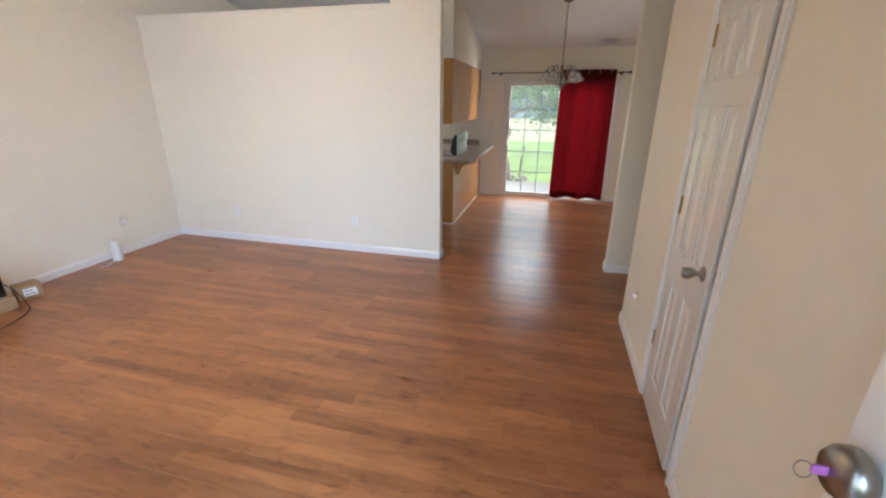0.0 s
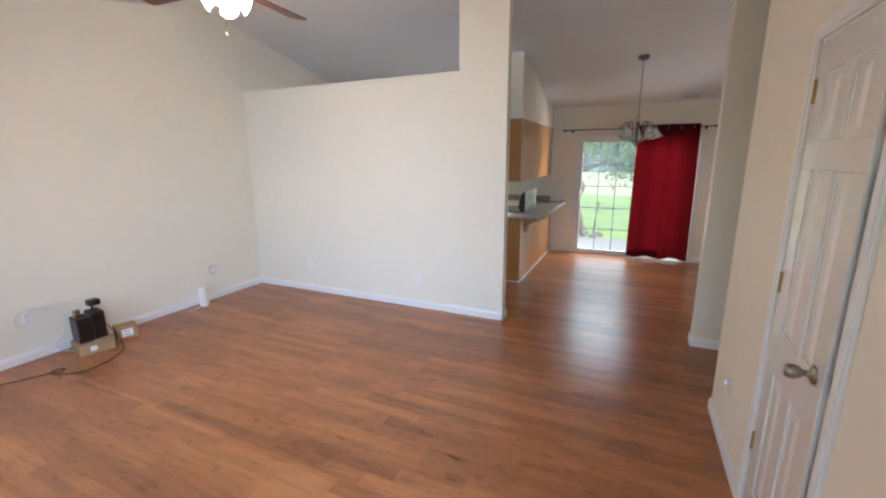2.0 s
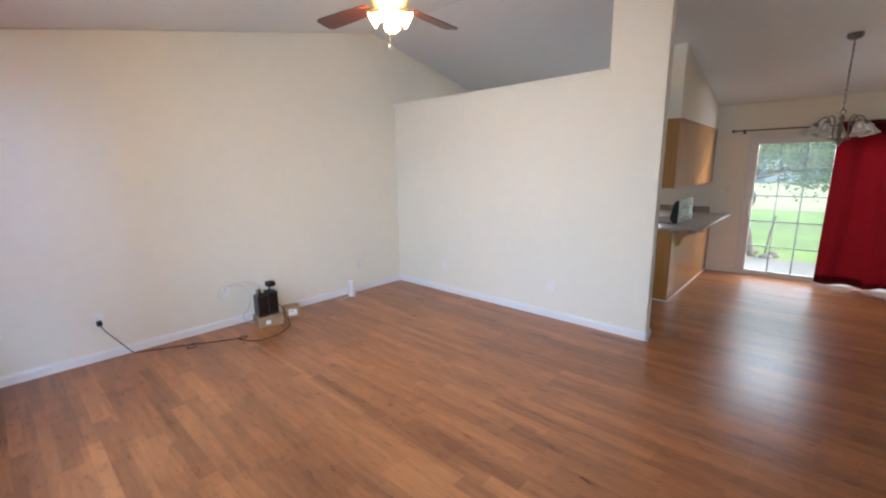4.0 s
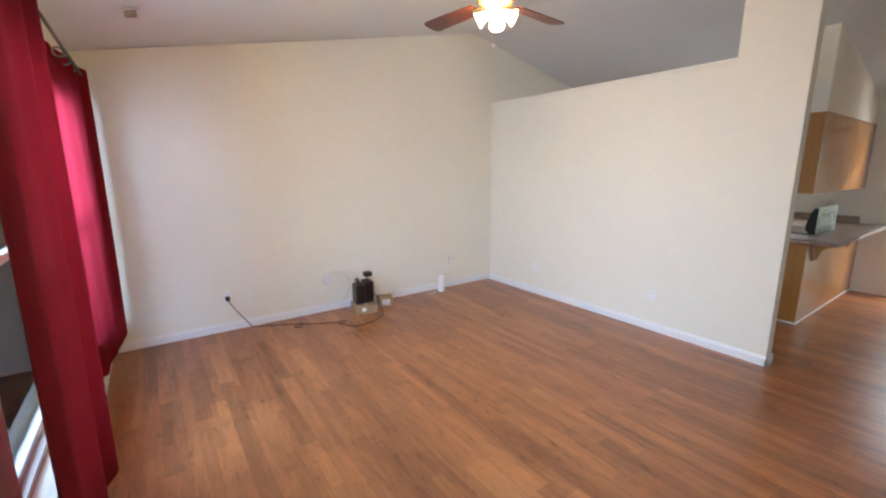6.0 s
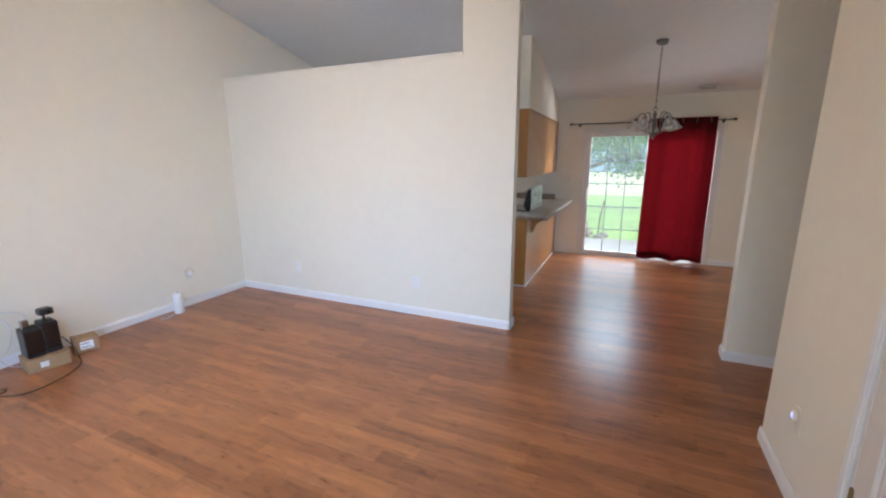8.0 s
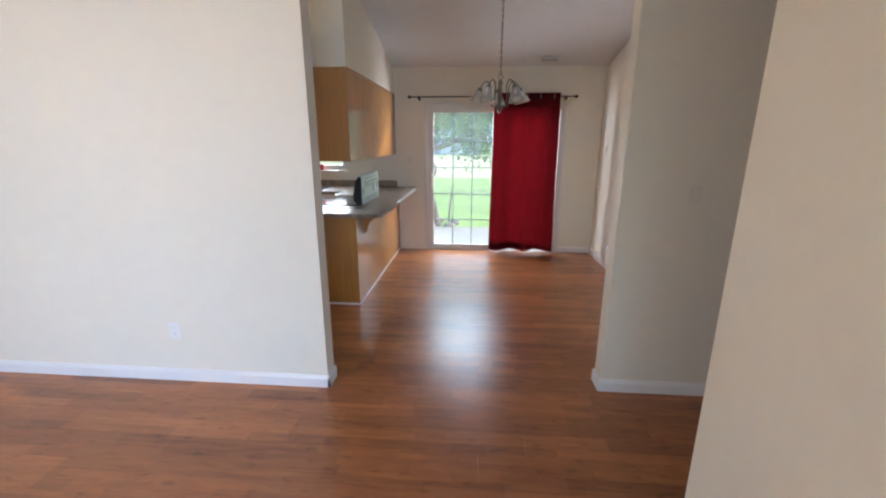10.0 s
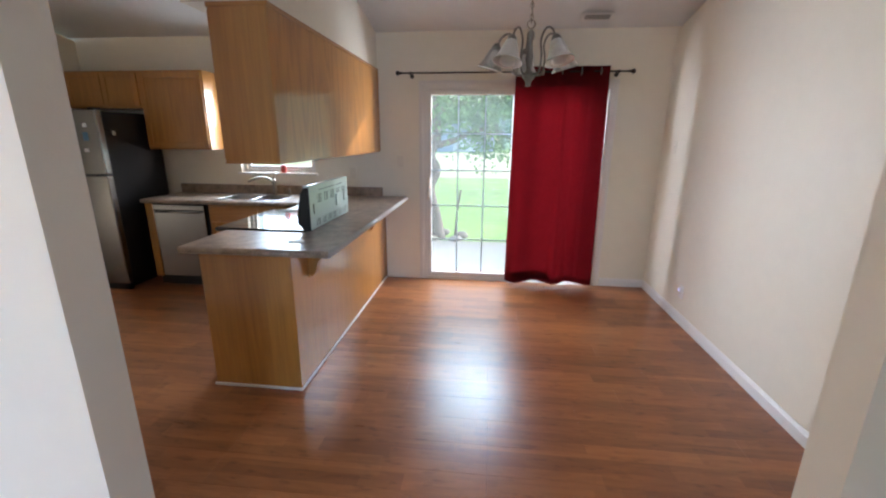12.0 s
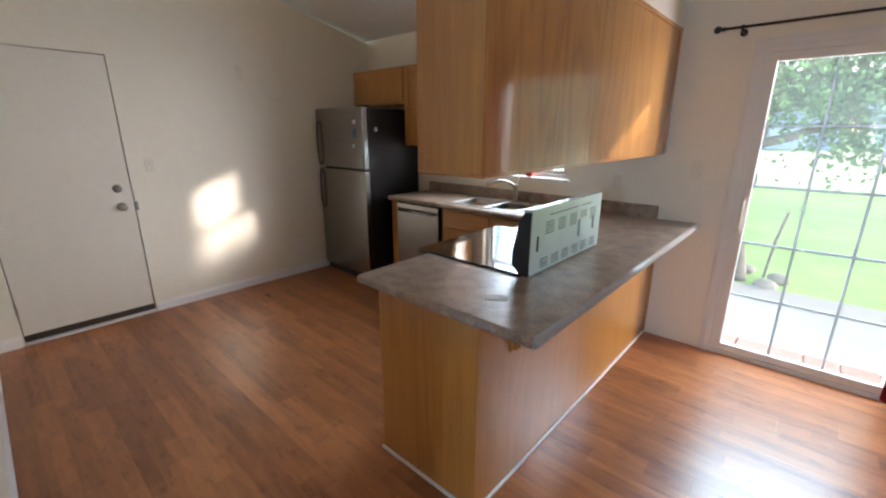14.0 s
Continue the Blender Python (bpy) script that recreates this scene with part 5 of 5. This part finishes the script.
cable("white_cable", [(-4.46, 2.94, 0.006), (-4.44, 2.88, 0.005), (-4.40, 2.84, 0.005), (-4.45, 2.80, 0.005), (-4.49, 2.86, 0.005), (-4.45, 2.92, 0.008), (-4.40, 2.87, 0.0105), (-4.42, 2.78, 0.005)], 0.003, PALE, "thin white cable coiled on the floor", "cable")
loop = thing("wall_jack", "round white jack with a coiled wire on the wall", "wall jack", (XW, 3.242, 0.345))
part("plate", lathe([(0.0, 0.0), (0.036, 0.0), (0.036, 0.006), (0.012, 0.012), (0.0, 0.012)], (XW + 0.0003, 3.242, 0.345), "x", 22), PLASTIC, loop, smooth=True)
pts = [(XW + 0.018 + 0.004 * math.sin(q * 0.5), 3.235 + 0.042 * math.cos(q) * (1 + 0.15 * math.sin(q * 0.3)), 0.375 + 0.05 * math.sin(q)) for q in np.linspace(0, 9.5, 40)]
part("wire", tube(pts, 0.003, 6), PALE, loop, "coiled pale wire", True)

# ---- outdoors ----
structure("ground", box((-400, -400, -0.6), (400, 400, -0.14)), GRASS, "mown green lawn reaching the far houses", "lawn")
patio = structure("pavement", box((-3.4, 8.16, -0.3), (3.2, 9.72, -0.10), 0.01), CONCRETE, "pale concrete patio slab behind the sliding door", "patio")
structure("pavement_front", box((-2.2, -3.2, -0.3), (2.0, YS - T - 0.002, -0.06), 0.01), CONCRETE, "pale concrete entrance slab", "patio")
structure("pavement_strip", box((-3.4, YN + T + 0.002, -0.3), (3.2, 8.158, -0.145)), CONCRETE, "concrete strip under the brick edging", "patio")
for k in range(30):
    b = part("brick", box((-0.097, -0.11, -0.05), (0.097, 0.11, 0.0), 0.006, None, 1), BRICK, patio, local=True) if k == 0 else b.copy()
    if k:
        scene.collection.objects.link(b)
    b.location = (-3.28 + 0.205 * k, 8.045, -0.085)

rt = random.Random(11)


def leaves(clumps, per, size, spread):
    """Many small leaves, each a folded quad, scattered round clump centres."""
    verts, faces = [], []
    for c in clumps:
        c = Vector(c)
        for _ in range(per):
            d = Vector((rt.gauss(0, 1), rt.gauss(0, 1), rt.gauss(0, 0.75))) * spread
            p = c + d
            a = Vector((rt.uniform(-1, 1), rt.uniform(-1, 1), rt.uniform(-0.7, 0.4))).normalized()
            s = a.orthogonal().normalized()
            s = (s * math.cos(rt.uniform(0, 6)) + a.cross(s) * math.sin(rt.uniform(0, 6))).normalized()
            ln, wd = size * rt.uniform(0.7, 1.3), size * rt.uniform(0.28, 0.42)
            k = len(verts)
            lift = a.cross(s) * wd * 0.35
            verts += [p, p + a * ln * 0.5 + s * wd + lift, p + a * ln, p + a * ln * 0.5 - s * wd + lift]
            faces += [(k, k + 1, k + 2), (k, k + 2, k + 3)]
    return verts, faces


def leaf_part(name, data, material, parent, label=""):
    mesh = bpy.data.meshes.new(name)
    mesh.from_pydata([tuple(v) for v in data[0]], [], data[1])
    mesh.materials.append(material)
    ob = new(name, mesh)
    ob.parent = parent
    if parent is not None:
        ob.matrix_parent_inverse = ROOT[parent].inverted()
    return tagged(ob, label)


tree = thing("tree", "leaning crepe-barked yard tree with low spreading branches", "tree", (-0.95, 10.0, -0.14))
trunk = smooth_line([(-0.98, 10.0, -0.16), (-1.06, 10.02, 0.25), (-1.16, 10.05, 0.7), (-1.06, 10.08, 1.0), (-1.15, 10.1, 1.25), (-1.04, 10.15, 1.6), (-1.15, 10.2, 2.4)], 6)
part("trunk", tube(trunk, 0.115, 12, None, 0.07), BARK, tree, smooth=True)
limbs = [
    [(-1.02, 10.12, 1.4), (-0.75, 10.1, 1.48), (-0.45, 10.15, 1.62), (-0.1, 10.2, 1.70), (0.4, 10.3, 1.95), (1.0, 10.4, 2.3)],
    [(-1.08, 10.15, 1.8), (-0.8, 10.3, 2.1), (-0.3, 10.5, 2.4), (0.4, 10.7, 2.7), (1.2, 10.9, 2.8)],
    [(-1.13, 10.2, 2.3), (-1.0, 10.4, 2.9), (-0.6, 10.6, 3.0), (-0.2, 10.8, 3.1)],
    [(-1.1, 10.15, 1.9), (-1.5, 10.3, 2.3), (-2.1, 10.5, 2.7), (-2.8, 10.6, 3.0)],
    [(-1.13, 10.2, 2.35), (-1.3, 9.8, 2.9), (-1.2, 9.5, 3.0), (-0.9, 9.2, 3.0)],
    [(-0.1, 10.2, 1.70), (0.1, 10.25, 1.55), (0.45, 10.3, 1.5), (0.8, 10.4, 1.38)],
]
clumps = []
for pts in limbs:
    line = smooth_line(pts, 6)
    part("limb", tube(line, 0.055, 8, None, 0.012), BARK, tree, smooth=True)
    for p in line[len(line) // 3:]:
        for _ in range(2):
            clumps.append(p + Vector((rt.gauss(0, 0.30), rt.gauss(0, 0.30), rt.gauss(0.12, 0.22))))
for _ in range(290):
    clumps.append(Vector((rt.uniform(-2.2, 3.4), rt.uniform(9.5, 12.6), rt.uniform(1.9, 2.8))))
for _ in range(26):
    clumps.append(Vector((rt.uniform(-0.4, 1.6), rt.uniform(9.9, 10.9), rt.uniform(1.45, 2.1))))
# unseen low foliage added east of the view to keep sun off the door
for _ in range(330):
    clumps.append(Vector((rt.uniform(1.1, 4.2), rt.uniform(9.6, 11.4), rt.uniform(0.9, 2.65))))
for _ in range(60):
    clumps.append(Vector((rt.uniform(1.4, 4.2), rt.uniform(9.6, 11.4), rt.uniform(2.6, 3.05))))
# clumps thinned along the sun's path to shape its patch on the kitchen wall
gap = Vector((-2.25, 7.6, 1.72))


def clear(c):
    d = c - gap
    off = (d + SUN_DIR * d.dot(-SUN_DIR)).length
    return off > 0.85 or rt.random() < (0.42 if off > 0.34 else 0.16)


leaf_part("crown", leaves([c for c in clumps if clear(c)], 70, 0.066, 0.19), LEAF, tree, "crown of small green leaves, extended unseen to block sun")
# rounded lumps in place of the dark clump of roots
for k in range(5):
    a = 1.26 * k + 0.4
    s = thing("root_lump", "rough grey lump standing in for the tree's roots", "stone", (-0.9 + 0.33 * math.cos(a), 10.0 + 0.3 * math.sin(a), -0.14), group="edging stones")
    bm = bmesh.new()
    bmesh.ops.create_icosphere(bm, subdivisions=2, radius=0.11)
    for v in bm.verts:
        v.co *= 1 + 0.25 * noise.noise(v.co * 9 + Vector((k, 0, 0)))
        v.co.z = v.co.z * 0.6 + 0.05
    part("stone", bm, ROCK, s, local=True, smooth=True)
stake = thing("garden_stake", "weathered leaning wooden stake in the lawn", "stake", (-0.72, 10.25, -0.14))
part("post", tube([(-0.74, 10.25, -0.2), (-0.70, 10.25, 0.3), (-0.64, 10.25, 0.66)], 0.016, 7), BARK, stake)

# far side of the lawn: shed, houses, woods
structure("ground_sunlit_lawn", box((-60, 21, -0.15), (60, 52, -0.135)), SUNGRASS, "far stretch of the lawn painted pale as if sunlit", "lawn")
shed = thing("shed", "blue-grey storage shed with a low gable roof", "shed", (-3.8, 58, -0.14))
part("wall", prism([(-6.6, -0.2), (0.4, -0.2), (0.4, 2.4), (-3.1, 3.6), (-6.6, 2.4)], "y", 55, 62), SHED, shed)
for s in (-1, 1):
    x = -3.1
    part("roof", prism([(x, 3.62), (x + s * 3.9, 2.28), (x + s * 3.9, 2.42), (x, 3.78)], "y", 54.6, 62.4), SHINGLE, shed, "grey shingle roof")
part("door", box((-4.6, 54.94, -0.1), (-1.8, 55.0, 2.1)), SIDING, shed, "pale double door")
for x0, x1, y0, lab in ((-34, -20, 78, "pale sided single-storey house across the lawn"), (6, 22, 84, "pale sided house among far trees"), (-16, -8, 90, "small pale sided house behind the shed")):
    hs = thing("house", lab, "house", ((x0 + x1) / 2, y0 + 4, -0.14), group="far houses")
    part("wall", box((x0, y0, -0.2), (x1, y0 + 8, 2.9)), SIDING, hs)
    part("roof", prism([(y0 - 0.5, 2.8), (y0 + 4, 5.2), (y0 + 8.5, 2.8)], "x", x0 - 0.5, x1 + 0.5), SHINGLE, hs, "grey shingle roof")
    for k in range(3):
        xw = x0 + (x1 - x0) * (0.2 + 0.3 * k)
        wv = part("window", box((xw - 0.6, y0 - 0.05, 1.0), (xw + 0.6, y0 - 0.001, 2.2)), VINYL, hs)
        part("pane", box((xw - 0.52, y0 - 0.056, 1.08), (xw + 0.52, y0 - 0.051, 2.12)), GLOSS, wv)
for k in range(46):
    x = -120 + 5.4 * k + rt.uniform(-2, 2)
    y = 98 + rt.uniform(-6, 14)
    t_ = thing("tree", "full green tree at the far edge of the lawn", "tree", (x, y, -0.14), group="far trees")
    hgt = rt.uniform(9, 15)
    part("trunk", tube([(x, y, -0.3), (x + 0.2, y, hgt * 0.3), (x, y, hgt * 0.6)], 0.3, 7, None, 0.12), BARK, t_)
    cl = [Vector((x + rt.gauss(0, 2.6), y + rt.gauss(0, 2.0), hgt * 0.55 + rt.gauss(0, hgt * 0.19))) for _ in range(26)]
    leaf_part("crown", leaves(cl, 30, 1.1, 1.0), LEAF_FAR, t_)

# ---- floor planks ----
base = structure("floor", box((XW - T, YS - T, -0.12), (XH + T, YN + T, -0.012)), SLAB, "cherry-toned wood laminate plank floor with a satin sheen", "floor")
rng = random.Random(4)
PW, PL = 0.195, 1.285
shared = {}


def plank(x0, x1, y0, y1):
    """One board with eased long edges; boards of one length share a mesh."""
    length = round(x1 - x0, 3)
    width = round(y1 - y0, 3)
    if (length, width) not in shared:
        g, h = 0.0002, 0.0004
        bm = bmesh.new()
        lo = [bm.verts.new(p) for p in ((g, g, -0.012), (length - g, g, -0.012), (length - g, width - g, -0.012), (g, width - g, -0.012))]
        mid = [bm.verts.new((v.co.x, v.co.y, -h)) for v in lo]
        top = [bm.verts.new((min(max(v.co.x, g + h), length - g - h), min(max(v.co.y, g + h), width - g - h), 0)) for v in lo]
        for a, c in ((lo, mid), (mid, top)):
            for k in range(4):
                bm.faces.new((a[k], a[(k + 1) % 4], c[(k + 1) % 4], c[k]))
        bm.faces.new(top)
        data = bpy.data.meshes.new("plank")
        bm.to_mesh(data)
        bm.free()
        data.materials.append(FLOOR)
        shared[length, width] = data
    ob = new("plank", shared[length, width])
    ob.location = (x0, y0, 0)
    ob.parent = base


y = YS - 0.13
while y < YN - 0.001:
    y1 = min(y + PW, YN)
    x = XW - rng.choice((0.2, 0.45, 0.7, 0.95, 1.2))
    end = XE + 0.1 if y1 < 2.9 else (XH if y < 4.1 else XD + 0.1)
    while x < end - 0.01:
        a, c = max(x, XW), min(x + PL, end)
        if c - a > 0.02:
            plank(a, c, y, y1)
        x += PL
    y = y1
